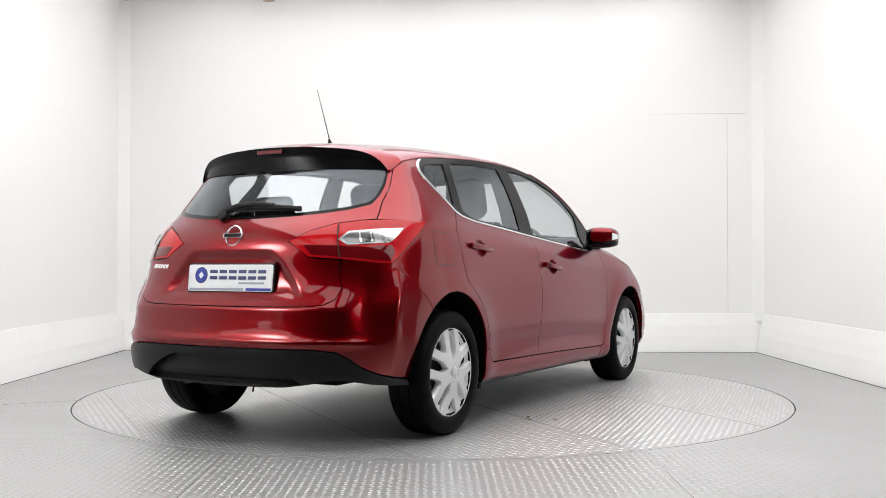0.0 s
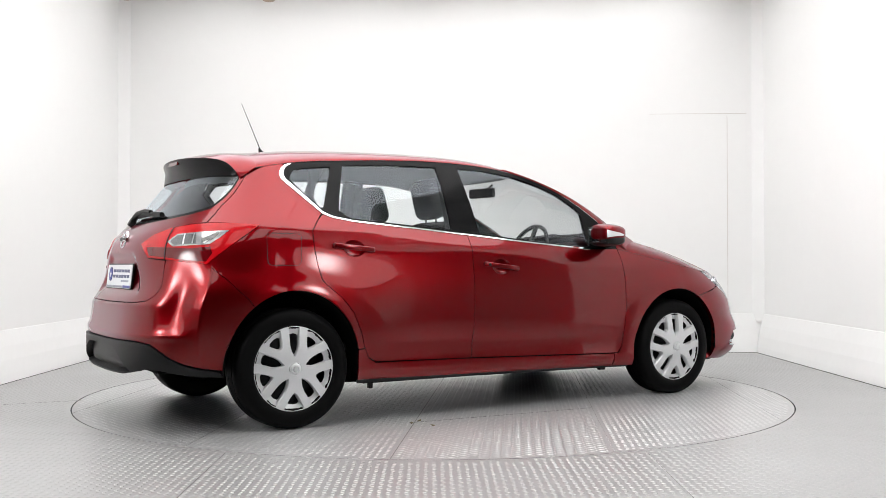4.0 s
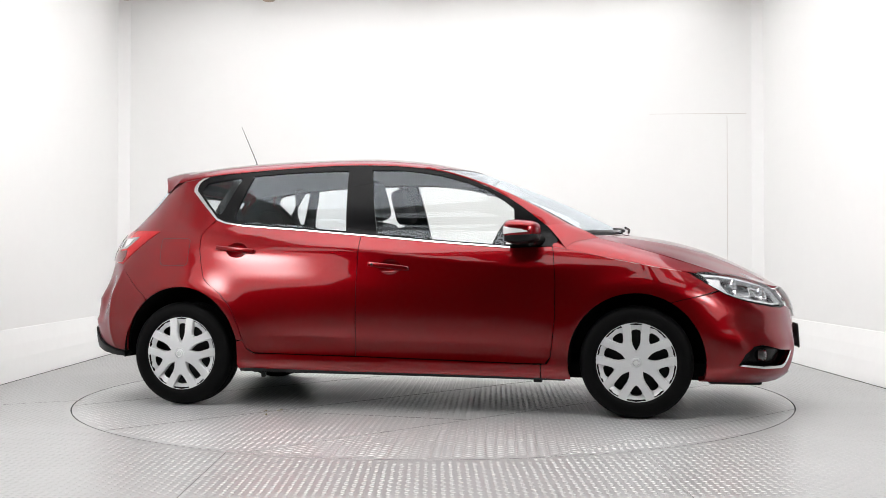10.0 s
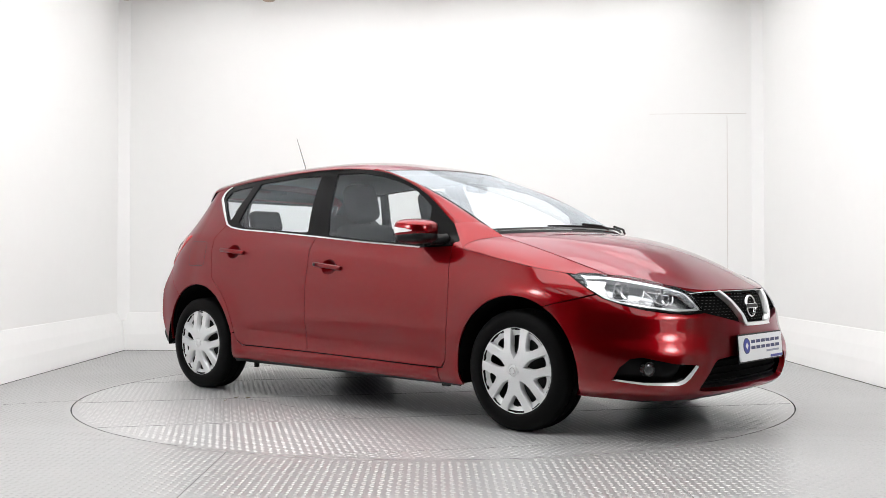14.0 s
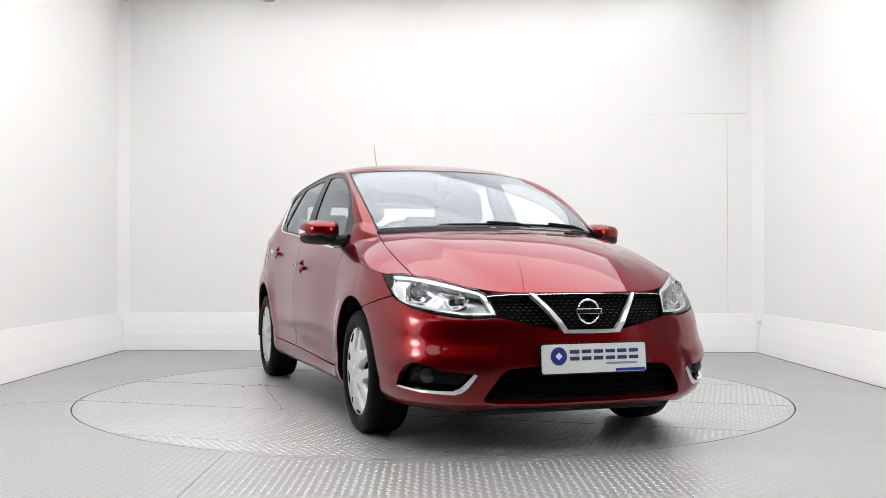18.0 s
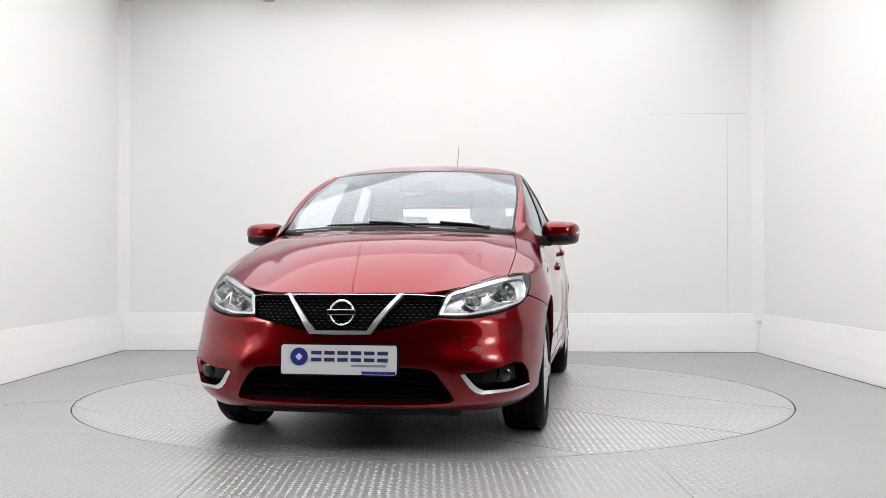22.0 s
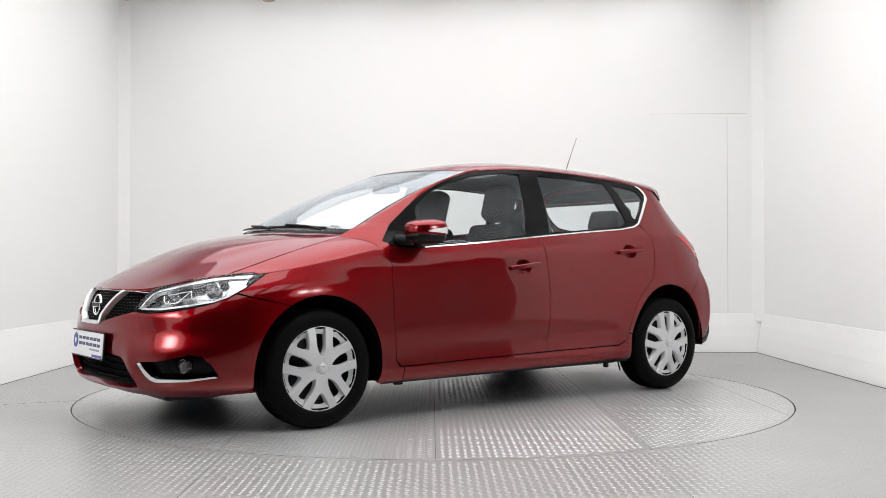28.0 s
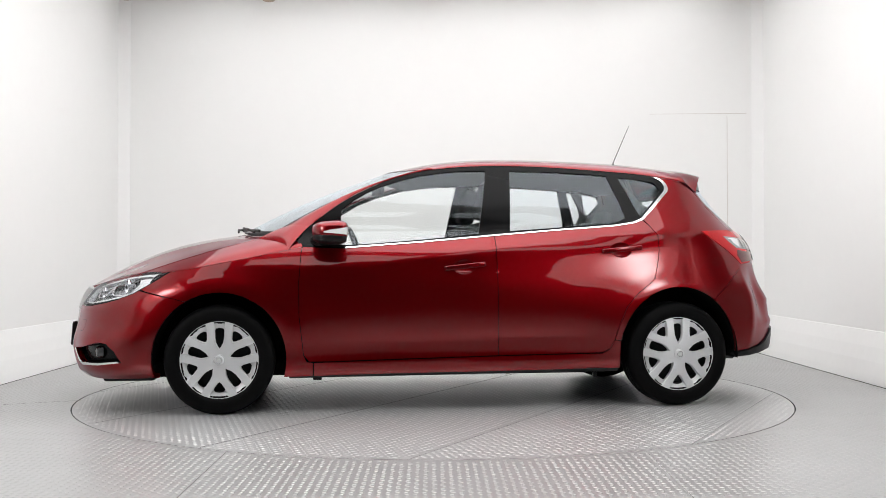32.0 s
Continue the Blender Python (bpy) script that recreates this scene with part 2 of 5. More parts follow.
def fill(poly, holes, grid):
    """Triangles inside a polygon with holes, on a grid of points. Returns points, triangles and the boundary's loops of indices."""
    from mathutils.geometry import delaunay_2d_cdt
    loops = [poly] + list(holes)
    pts, edges = [], []
    for lp in loops:
        k = len(pts)
        pts += [Vector(p) for p in lp]
        edges += [(k + i, k + (i + 1) % len(lp)) for i in range(len(lp))]
    lo = [min(p[i] for p in poly) for i in (0, 1)]
    hi = [max(p[i] for p in poly) for i in (0, 1)]
    rim = np.array([tuple(p) for p in pts])
    for i in range(1, int((hi[0] - lo[0]) / grid) + 1):
        for j in range(1, int((hi[1] - lo[1]) / grid) + 1):
            q = (lo[0] + i * grid, lo[1] + j * grid)
            if inside(q, poly) and not any(inside(q, h) for h in holes) and np.min(np.hypot(*(rim - q).T)) > grid * 0.45:
                pts.append(Vector(q))
    verts, _, faces, origin, _, _ = delaunay_2d_cdt(pts, edges, [], 0, 1e-6)
    tris = []
    for f in faces:
        c = sum((verts[i] for i in f), Vector((0, 0))) / len(f)
        if inside(c, poly) and not any(inside(c, h) for h in holes):
            tris.append(tuple(f))
    back = {}
    for i, o in enumerate(origin):
        for k in o:
            back[k] = i
    ids, k = [], 0
    for lp in loops:
        ids.append([back[k + i] for i in range(len(lp))])
        k += len(lp)
    return [tuple(v) for v in verts], tris, ids


def skin(a, z):
    """The outer skin past both middles: below 0 and above 5.25 it goes on along the other flank."""
    if a < 0:
        return outer(-a, z) * np.array((1, -1, 1))
    if a > 5.25:
        return outer(10.5 - a, z) * np.array((1, -1, 1))
    return outer(a, z)


SHEETS = {}


def sheet(name, poly, mat, parent, side=1, holes=(), surface=skin, grid=0.04, gap=0.002, depth=0.014, lift=0.0, label="", corner=0.0, key=None):
    """A panel: a polygon in the surface's two coordinates, laid on the surface, with edges folded inwards by depth.
    side -1 mirrors it to the car's other side."""
    key = key or (name, tuple(poly[0]), len(poly), lift)
    if key not in SHEETS:
        p = rounded(list(poly), corner) if corner else list(poly)
        p = dense(shrink(p, gap) if gap else p, grid * 0.6)
        hs = [dense(list(h), grid * 0.6) for h in holes]
        flat, tris, loops = fill(p, hs, grid)
        pos, nor = [], []
        for u, v in flat:
            c, e = surface(u, v), 2e-3
            du, dv = surface(u + e, v) - surface(u - e, v), surface(u, v + e) - surface(u, v - e)
            n = np.cross(du, dv)
            ln = np.linalg.norm(n)
            n = n / ln if ln > 1e-12 else np.array((0, 0, 1.0))
            pos.append(c), nor.append(n)
        pos, nor = np.array(pos), np.array(nor)
        if (nor * (pos - np.array((0, 0, 0.75)))).sum() < 0:
            nor = -nor
        faces = []
        for t in tris:
            fn = np.cross(pos[t[1]] - pos[t[0]], pos[t[2]] - pos[t[0]])
            faces.append(t if fn @ nor[t[0]] > 0 else t[::-1])
        pos = pos + nor * lift
        verts, normals = list(pos), list(nor)
        if depth:
            for lp in loops:
                n, start = len(lp), len(verts)
                for k in range(n):
                    i, prev, nxt = lp[k], lp[k - 1], lp[(k + 1) % n]
                    along = pos[nxt] - pos[prev]
                    out = np.cross(along, nor[i])
                    ln = np.linalg.norm(out)
                    out = out / ln if ln > 1e-9 else nor[i]
                    # a rounded fold, then the flange
                    verts += [pos[i], pos[i] - nor[i] * 0.0025 + out * 0.0, pos[i] - nor[i] * depth]
                    normals += [nor[i] * 0.8 + out * 0.2, out, out]
                for k in range(n):
                    a, b = start + 3 * k, start + 3 * ((k + 1) % n)
                    for d in (0, 1):
                        f = (a + d, b + d, b + d + 1, a + d + 1)
                        faces.append(f)
            # outward folds: turn faces to agree with their normals
            fixed = []
            for f in faces:
                if len(f) == 4:
                    fn = np.cross(np.array(verts[f[1]]) - verts[f[0]], np.array(verts[f[2]]) - verts[f[0]])
                    if fn @ (normals[f[0]] + normals[f[2]]) < 0:
                        f = f[::-1]
                fixed.append(f)
            faces = fixed
        SHEETS[key] = (np.array(verts), faces, np.array(normals))
    v, f, n = SHEETS[key]
    if side < 0:
        s = np.array((1, -1, 1))
        v, n, f = v * s, n * s, [q[::-1] for q in f]
    return finish(name, v, f, mat, parent, label, n)


def grid_sheet(name, at, nu, nv, mat, parent, side=1, label="", thick=0.0):
    """A patch: at(u, v) for u, v from 0 to 1."""
    pos = np.array([[at(i / nu, j / nv) for j in range(nv + 1)] for i in range(nu + 1)])
    du, dv = np.gradient(pos, axis=0), np.gradient(pos, axis=1)
    nor = np.cross(du, dv)
    nor /= np.maximum(np.linalg.norm(nor, axis=2, keepdims=True), 1e-12)
    flip = (nor * (pos - np.array((0, 0, 0.75)))).sum() < 0
    if flip:
        nor = -nor
    faces = []
    for i in range(nu):
        for j in range(nv):
            q = [i * (nv + 1) + j, (i + 1) * (nv + 1) + j, (i + 1) * (nv + 1) + j + 1, i * (nv + 1) + j + 1]
            faces.append(tuple(q[::-1] if flip else q))
    v, n = pos.reshape(-1, 3), nor.reshape(-1, 3)
    if thick:
        m = len(v)
        rim = [(i, 0) for i in range(nu + 1)] + [(nu, j) for j in range(1, nv + 1)] + [(i, nv) for i in range(nu - 1, -1, -1)] + [(0, j) for j in range(nv - 1, 0, -1)]
        idx = [i * (nv + 1) + j for i, j in rim]
        top, low = v[idx], v[idx] - n[idx] * thick
        mid = top.mean(axis=0)
        out = top - mid
        out /= np.maximum(np.linalg.norm(out, axis=1, keepdims=True), 1e-9)
        k = len(idx)
        v, n = np.vstack((v, top, low)), np.vstack((n, out, out))
        for a in range(k):
            b = (a + 1) % k
            f = (m + a, m + b, m + k + b, m + k + a)
            fn = np.cross(v[f[1]] - v[f[0]], v[f[2]] - v[f[0]])
            faces.append(f if fn @ out[a] > 0 else f[::-1])
    if side < 0:
        s = np.array((1, -1, 1))
        v, n, faces = v * s, n * s, [q[::-1] for q in faces]
    return finish(name, v, faces, mat, parent, label, n)


def empty(name, parent=None, label="", category="", m=None):
    ob = new(name)
    ob.empty_display_size = 0.2
    if parent is not None:
        ob.parent = parent
    if m is not None:
        ob.matrix_basis = m
    return tagged(ob, label, category)


# ---- the car's outer form, in metres: x ahead from mid-wheelbase, y to one side, z up from the floor ----
def natural(xs, ys):
    """A cubic spline through given knots, straight past its ends."""
    xs, ys = np.array(xs, float), np.array(ys, float)
    n, h = len(xs), np.diff(xs)
    a, b = np.eye(n), np.zeros((n,) + ys.shape[1:])
    for i in range(1, n - 1):
        a[i, i - 1:i + 2] = h[i - 1], 2 * (h[i - 1] + h[i]), h[i]
        b[i] = 6 * ((ys[i + 1] - ys[i]) / h[i] - (ys[i] - ys[i - 1]) / h[i - 1])
    k = np.linalg.solve(a, b)

    def at(x):
        x = float(x)
        if x <= xs[0] or x >= xs[-1]:
            i, e = (0, 0) if x <= xs[0] else (n - 2, n - 1)
            s = (ys[i + 1] - ys[i]) / h[i] + (-h[i] * (2 * k[i] + k[i + 1]) / 6 if e == 0 else h[i] * (k[i] + 2 * k[i + 1]) / 6)
            return ys[e] + s * (x - xs[e])
        i = int(np.searchsorted(xs, x)) - 1
        u, v = xs[i + 1] - x, x - xs[i]
        return (k[i] * u ** 3 + k[i + 1] * v ** 3) / (6 * h[i]) + (ys[i] / h[i] - k[i] * h[i] / 6) * u + (ys[i + 1] / h[i] - k[i + 1] * h[i] / 6) * v
    return at


SIDE_X = (-1.75, -1.35, -0.9, -0.2, 0.5, 0.95, 1.35, 1.65)
SIDE_LOW = natural((0.17, 0.24, 0.32, 0.45, 0.60, 0.75, 0.85), (
    (0.74, 0.76, 0.78, 0.78, 0.78, 0.78, 0.76, 0.74), (0.80, 0.83, 0.835, 0.835, 0.835, 0.835, 0.83, 0.82),
    (0.82, 0.85, 0.845, 0.840, 0.840, 0.845, 0.85, 0.84), (0.835, 0.862, 0.857, 0.857, 0.857, 0.858, 0.865, 0.855),
    (0.835, 0.868, 0.862, 0.865, 0.863, 0.862, 0.87, 0.855), (0.825, 0.858, 0.854, 0.859, 0.855, 0.852, 0.858, 0.835),
    (0.81, 0.845, 0.842, 0.841, 0.835, 0.83, 0.832, 0.8)))
SIDE_HIGH = natural((0.75, 0.85, 0.95, 1.03, 1.12, 1.25, 1.38, 1.46), (
    (0.825, 0.858, 0.854, 0.859, 0.855, 0.852, 0.858, 0.835), (0.81, 0.845, 0.842, 0.841, 0.835, 0.83, 0.832, 0.8),
    (0.795, 0.83, 0.822, 0.812, 0.802, 0.792, 0.78, 0.74), (0.77, 0.805, 0.787, 0.765, 0.755, 0.745, 0.72, 0.66),
    (0.730, 0.764, 0.752, 0.741, 0.731, 0.715, 0.67, 0.60), (0.668, 0.694, 0.702, 0.697, 0.687, 0.67, 0.625, 0.56),
    (0.60, 0.625, 0.635, 0.640, 0.635, 0.62, 0.58, 0.52), (0.54, 0.575, 0.590, 0.595, 0.590, 0.58, 0.54, 0.48)))
NOSE = natural((0.17, 0.22, 0.30, 0.40, 0.50, 0.58, 0.65, 0.72, 0.80), (2.17, 2.222, 2.252, 2.266, 2.262, 2.252, 2.234, 2.188, 2.10))
NOSE_N = natural((0.2, 0.35, 0.62, 0.8), (3.0, 2.75, 2.15, 2.25))
NOSE_M = natural((0.2, 0.35, 0.62, 0.8), (3.1, 3.85, 2.75, 1.85))
TAIL = natural((0.20, 0.25, 0.30, 0.38, 0.50, 0.60, 0.66, 0.72, 0.85, 0.95, 1.03, 1.09, 1.20, 1.30, 1.41),
               (-1.98, -2.06, -2.108, -2.120, -2.108, -2.09, -2.072, -2.042, -2.02, -2.01, -1.965, -1.905, -1.81, -1.73, -1.64))
TAIL_N = natural((0.25, 0.5, 0.8, 1.0, 1.3), (3.2, 3.8, 3.4, 2.9, 2.6))
TAIL_M = natural((0.25, 0.5, 0.8, 1.0, 1.3), (2.5, 3.1, 2.9, 2.3, 2.0))
FRONT_X, REAR_X, FRONT_A, REAR_A = 1.40, -1.40, 1.25, 4.05
SHOULDER = natural((-1.5, -1.0, -0.45, -0.13, 0.2, 0.7, 0.95, 1.4), (1.045, 1.03, 0.975, 0.925, 0.88, 0.835, 0.83, 0.86))
HUBS = ((1.35, 0.309), (-1.35, 0.312))


def half_width(x, z):
    """How far the flank lies from the middle."""
    row = SIDE_HIGH(z) if z > 0.8 else SIDE_LOW(z)
    y = float(natural(SIDE_X, row)(x))
    for hx, hz in HUBS:
        r = math.hypot(x - hx, z - hz)
        y += 0.011 * math.exp(-((r - 0.40) / 0.085) ** 2)
    # the shoulder crease, and the tuck low on the doors
    d = (z - float(SHOULDER(x))) / 0.055
    fade = min(1, max(0, (1.35 - x) / 0.5)) * min(1, max(0, (x + 1.75) / 0.3))
    y += fade * (0.012 * math.exp(-math.sqrt(d * d + 0.10)) - 0.004)
    low = 0.385 + 0.10 * (0.9 - x) / 1.8 * 0.5
    y -= 0.013 * math.exp(-math.sqrt(((z - low) / 0.055) ** 2 + 0.06)) * math.exp(-((x + 0.05) / 0.78) ** 4)
    return y


def ease(u):
    u = min(max(u, 0.0), 1.0)
    return u * u * (3 - 2 * u)


def carve(a, z):
    """Creases and hollows of the bumpers: how far the skin stands proud."""
    d = 0.0
    if a < 1.3:
        edge = 0.588 + 0.10 * max(a - 0.35, 0) ** 2
        d += 0.008 * math.exp(-math.sqrt(((z - edge) / 0.03) ** 2 + 0.02)) * math.exp(-(a / 0.85) ** 6)
        d -= 0.014 * math.exp(-((z - 0.500) / 0.060) ** 2) * math.exp(-((a - 0.68) / 0.34) ** 4)
        d += 0.006 * math.exp(-((z - 0.232) / 0.022) ** 2) * math.exp(-(a / 0.7) ** 4)
        d += 0.010 * math.exp(-((a - 0.37) / 0.05) ** 2) * math.exp(-((z - 0.36) / 0.10) ** 2)
    elif a > 4.0:
        d += 0.012 * math.exp(-((z - 0.492) / 0.022) ** 2) * min(1, max(0, (a - 4.5) / 0.2))
        d += 0.010 * math.exp(-math.sqrt(((z - 0.635) / 0.025) ** 2 + 0.02)) * min(1, max(0, (a - 4.7) / 0.15))
        d += 0.022 * math.exp(-math.sqrt(((a - 4.42) / 0.05) ** 2 + 0.03)) * math.exp(-((z - 0.58) / 0.24) ** 4)
        d -= 0.038 * math.exp(-((a - 4.62) / 0.12) ** 2) * math.exp(-((z - 0.65) / 0.15) ** 2)
        # the hollow for the plate
        d -= 0.016 * ease((a - 5.115 + 0.45 * (0.905 - z)) / 0.055) * ease((z - 0.682) / 0.045) * ease((0.922 - z) / 0.045)
    return d


def outer(a, z):
    """The skin: a runs round the plan from the nose's middle (0) by the flank (1.25 to 4.05) to the tail's middle (5.25)."""
    if a < FRONT_A:
        f, n, m = max(a, 0) / FRONT_A * math.pi / 2, float(NOSE_N(z)), float(NOSE_M(z))
        y, x, e = half_width(FRONT_X, z), FRONT_X, float(NOSE(z)) - FRONT_X
    elif a <= REAR_A:
        x = FRONT_X - (a - FRONT_A)
        return np.array((x, half_width(x, z), z))
    else:
        f, n, m = max(5.25 - a, 0) / 1.2 * math.pi / 2, float(TAIL_N(z)), float(TAIL_M(z))
        y, x, e = half_width(REAR_X, z), REAR_X, float(TAIL(z)) - REAR_X
    px_, py_ = x + e * max(math.cos(f), 0) ** (2 / m), y * math.sin(f) ** (2 / n)
    k = carve(a, z)
    if k:
        ux, uy = math.cos(f), math.sin(f)
        px_, py_ = px_ + k * ux * math.copysign(1, e), py_ + k * uy
    return np.array((px_, py_, z))


def round_at(z, x=None, y=None, rear=False):
    """The a at which the skin at height z has this x, or this y at nose or tail."""
    lo, hi = (0.0, FRONT_A) if not rear else (5.25, REAR_A)
    if x is not None:
        if REAR_X <= x <= FRONT_X:
            return FRONT_A + FRONT_X - x
        lo, hi = (0.0, FRONT_A) if x > 0 else (5.25, REAR_A)
    for _ in range(40):
        mid = (lo + hi) / 2
        p = outer(mid, z)
        inner = abs(p[0]) > abs(x) if x is not None else p[1] < y
        lo, hi = (mid, hi) if inner else (lo, mid)
    return (lo + hi) / 2


# ---- the room ----
CORNERS = {"bl": (-3.075, 3.257), "br": (3.11, 2.916), "fl": (-3.03, -3.4), "fr": (3.04, -3.4)}


# The drive-in opening of the east wall: from, to and height.
DRIVE_IN = (-1.25, -2.95, 2.45)


def wall(name, p, q, height=CEILING, thick=0.12, back=0.07, mat=None, over=0.15):
    """An upright wall whose foot runs from p to q, set back behind its kickboard, on the left hand of that way."""
    d = Vector((q[0] - p[0], q[1] - p[1], 0))
    ang = math.atan2(d.y, d.x)
    lo, hi = over if isinstance(over, tuple) else (over, over)
    bm = block(d.length + lo + hi, thick, height, Matrix.Translation(((d.length + hi - lo) / 2, back + thick / 2, height / 2)))
    bm.transform(Matrix.Translation((*p, 0)) @ Matrix.Rotation(ang, 4, "Z"))
    return tagged(part(name, bm, mat or WALL, None), "plain white painted studio wall", "wall", kind="structure")


def kickboard(p, q, over=0.08):
    """The sloping white board at a wall's foot: a shallow cove from the floor up to the wall."""
    d = Vector((q[0] - p[0], q[1] - p[1], 0))
    prof = [(0.0, 0.0), (0.004, 0.06), (0.016, 0.16), (0.036, 0.26), (0.064, 0.37), (0.068, 0.375), (0.069, 0.0)]
    bm = bmesh.new()
    n = 24
    rings = [[bm.verts.new((-over + (d.length + 2 * over) * i / n, b, h)) for b, h in prof] for i in range(n + 1)]
    for a, b in zip(rings, rings[1:]):
        for k in range(len(prof)):
            bm.faces.new((a[k], b[k], b[(k + 1) % len(prof)], a[(k + 1) % len(prof)]))
    bm.transform(Matrix.Translation((*p, 0)) @ Matrix.Rotation(math.atan2(d.y, d.x), 4, "Z"))
    return tagged(part("baseboard", bm, KICK, None), "white sloping kickboard at the wall's foot", "baseboard", kind="structure")


def foot_joint(p, q):
    """The dark hairline where a kickboard meets the floor."""
    d = Vector((q[0] - p[0], q[1] - p[1], 0))
    bm = block(d.length, 0.006, 0.004, Matrix.Translation((d.length / 2, -0.004, 0.002)))
    bm.transform(Matrix.Translation((*p, 0)) @ Matrix.Rotation(math.atan2(d.y, d.x), 4, "Z"))
    return tagged(part("trim", bm, FINE_JOINT, None), "dark joint along the kickboard's foot", "joint", kind="structure")


C = CORNERS
for wall_name, p, q in (("wall_north", "bl", "br"), ("wall_west", "fl", "bl"), ("wall_east", "br", "fr")):
    runs = [(C[p], C[q])]
    if wall_name == "wall_east":
        k0, k1 = [(C[p][1] - y) / (C[p][1] - C[q][1]) for y in (DRIVE_IN[0], DRIVE_IN[1])]
        at = [(C[p][0] + (C[q][0] - C[p][0]) * k, C[p][1] + (C[q][1] - C[p][1]) * k) for k in (k0, k1)]
        runs = [(C[p], at[0]), (at[1], C[q])]
    for i, (a, b) in enumerate(runs):
        wall(wall_name + ("", "_end")[i], a, b, over=0.15 if wall_name != "wall_east" else (0.15, 0.0) if i == 0 else (0.0, 0.15))
        kickboard(a, b, 0.08 if wall_name != "wall_east" else 0.0)
        foot_joint(a, b)

# Over the drive-in opening the wall goes on as a lintel; an unseen grey bay is added beyond it to tone the car's
# reflections.
mid_y, long_y = (DRIVE_IN[0] + DRIVE_IN[1]) / 2, DRIVE_IN[0] - DRIVE_IN[1]
tagged(part("wall_east_lintel", block(0.12, long_y, CEILING - DRIVE_IN[2], pose(3.175, mid_y, (CEILING + DRIVE_IN[2]) / 2)), WALL, None), "white wall above the drive-in opening", "wall", kind="structure")
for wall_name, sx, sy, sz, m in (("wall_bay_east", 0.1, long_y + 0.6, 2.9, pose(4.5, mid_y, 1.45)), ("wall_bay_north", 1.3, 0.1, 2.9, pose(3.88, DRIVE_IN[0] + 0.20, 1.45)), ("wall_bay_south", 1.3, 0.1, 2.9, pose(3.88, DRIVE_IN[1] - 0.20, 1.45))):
    tagged(part(wall_name, block(sx, sy, sz, m), BAY, None), "unseen grey wall added beyond the drive-in opening", "wall", kind="structure")
tagged(part("ceiling_bay", block(1.4, long_y + 0.6, 0.1, pose(3.93, mid_y, 2.95)), BAY, None), "unseen grey ceiling added beyond the drive-in opening", "ceiling", kind="structure")

# Slim corner covers where the walls meet.
for cx, cy, turn in ((-3.107, 3.289, 40), (3.142, 2.952, -43)):
    bm = block(0.19, 0.02, CEILING - 0.30, pose(cx, cy, CEILING / 2 + 0.15, 0, 0, turn))
    tagged(part("trim", bm, CORNER, None), "white vertical cover strip in the wall's corner", "trim", kind="structure")

# A flush access panel in the back wall shows as hairline joints.
def back_wall(x, off=0.0):
    k = (x - C["bl"][0]) / (C["br"][0] - C["bl"][0])
    return C["bl"][1] + k * (C["br"][1] - C["bl"][1]) + 0.07 - off


BACK_TURN = math.degrees(math.atan2(C["br"][1] - C["bl"][1], C["br"][0] - C["bl"][0]))
for x0, x1, z0, z1 in ((2.853, 2.856, 0.375, 2.30), (2.10, 3.04, 2.32, 2.323)):
    bm = block(x1 - x0, 0.006, z1 - z0, pose((x0 + x1) / 2, back_wall((x0 + x1) / 2, 0.001), (z0 + z1) / 2, 0, 0, BACK_TURN))
    tagged(part("trim", bm, SEAM_GREY, None), "hairline joint of a flush access panel", "joint", kind="structure")

# Ceiling, with its light panels and the hall behind the lens.
bm = block(6.5, 7.2, 0.1, pose(0, 0.0, CEILING + 0.05))
tagged(part("ceiling", bm, WALL, None), "white studio ceiling", "ceiling", kind="structure")


def ceiling_light(glow):
    ob = empty("ceiling_light", None, "large white ceiling light panel with a thin frame", "ceiling light")
    frame_bm = bmesh.new()
    for sx, sy, w, d in ((0, 0.989, 1.728, 0.004), (0, -0.989, 1.728, 0.004), (0.862, 0, 0.004, 1.974), (-0.862, 0, 0.004, 1.974)):
        block(w, d, 0.022, pose(sx, sy, -0.011), 0.002, 1, frame_bm)
    part("frame", frame_bm, WALL, ob)
    part("diffuser", block(1.719, 1.973, 0.016, pose(0, 0, -0.011)), glow, ob, "glowing white diffuser")
    return ob


# Three rows of panels make an even field of light.
for row, glow in ((-2.08, FRONT_GLOW), (-0.096, GLOW), (1.888, BACK_GLOW)):
    first = ceiling_light(glow)
    first.matrix_basis = pose(-1.73, row, CEILING)
    first["group"] = "ceiling light panels"
    for lx in (0.0, 1.73):
        copy_thing(first, pose(lx, row, CEILING))


def spotlight():
    ob = empty("spotlight", None, "small beige spotlight under the ceiling by the back wall", "spotlight")
    ob["group"] = "spotlights along the back wall"
    part("housing", lathe([(0, 0.0), (0.055, 0.0), (0.06, 0.006), (0.052, 0.05), (0.03, 0.07), (0.012, 0.075), (0.012, 0.129), (0, 0.129)], 24, "z"), BEIGE, ob, smooth=True)
    return ob


spot = spotlight()
spot.matrix_basis = pose(-3.0, 3.0, 3.432)
for sx in (-1.62, -0.07, 1.48, 3.0):
    copy_thing(spot, pose(sx, back_wall(sx) - 0.2, 3.432))


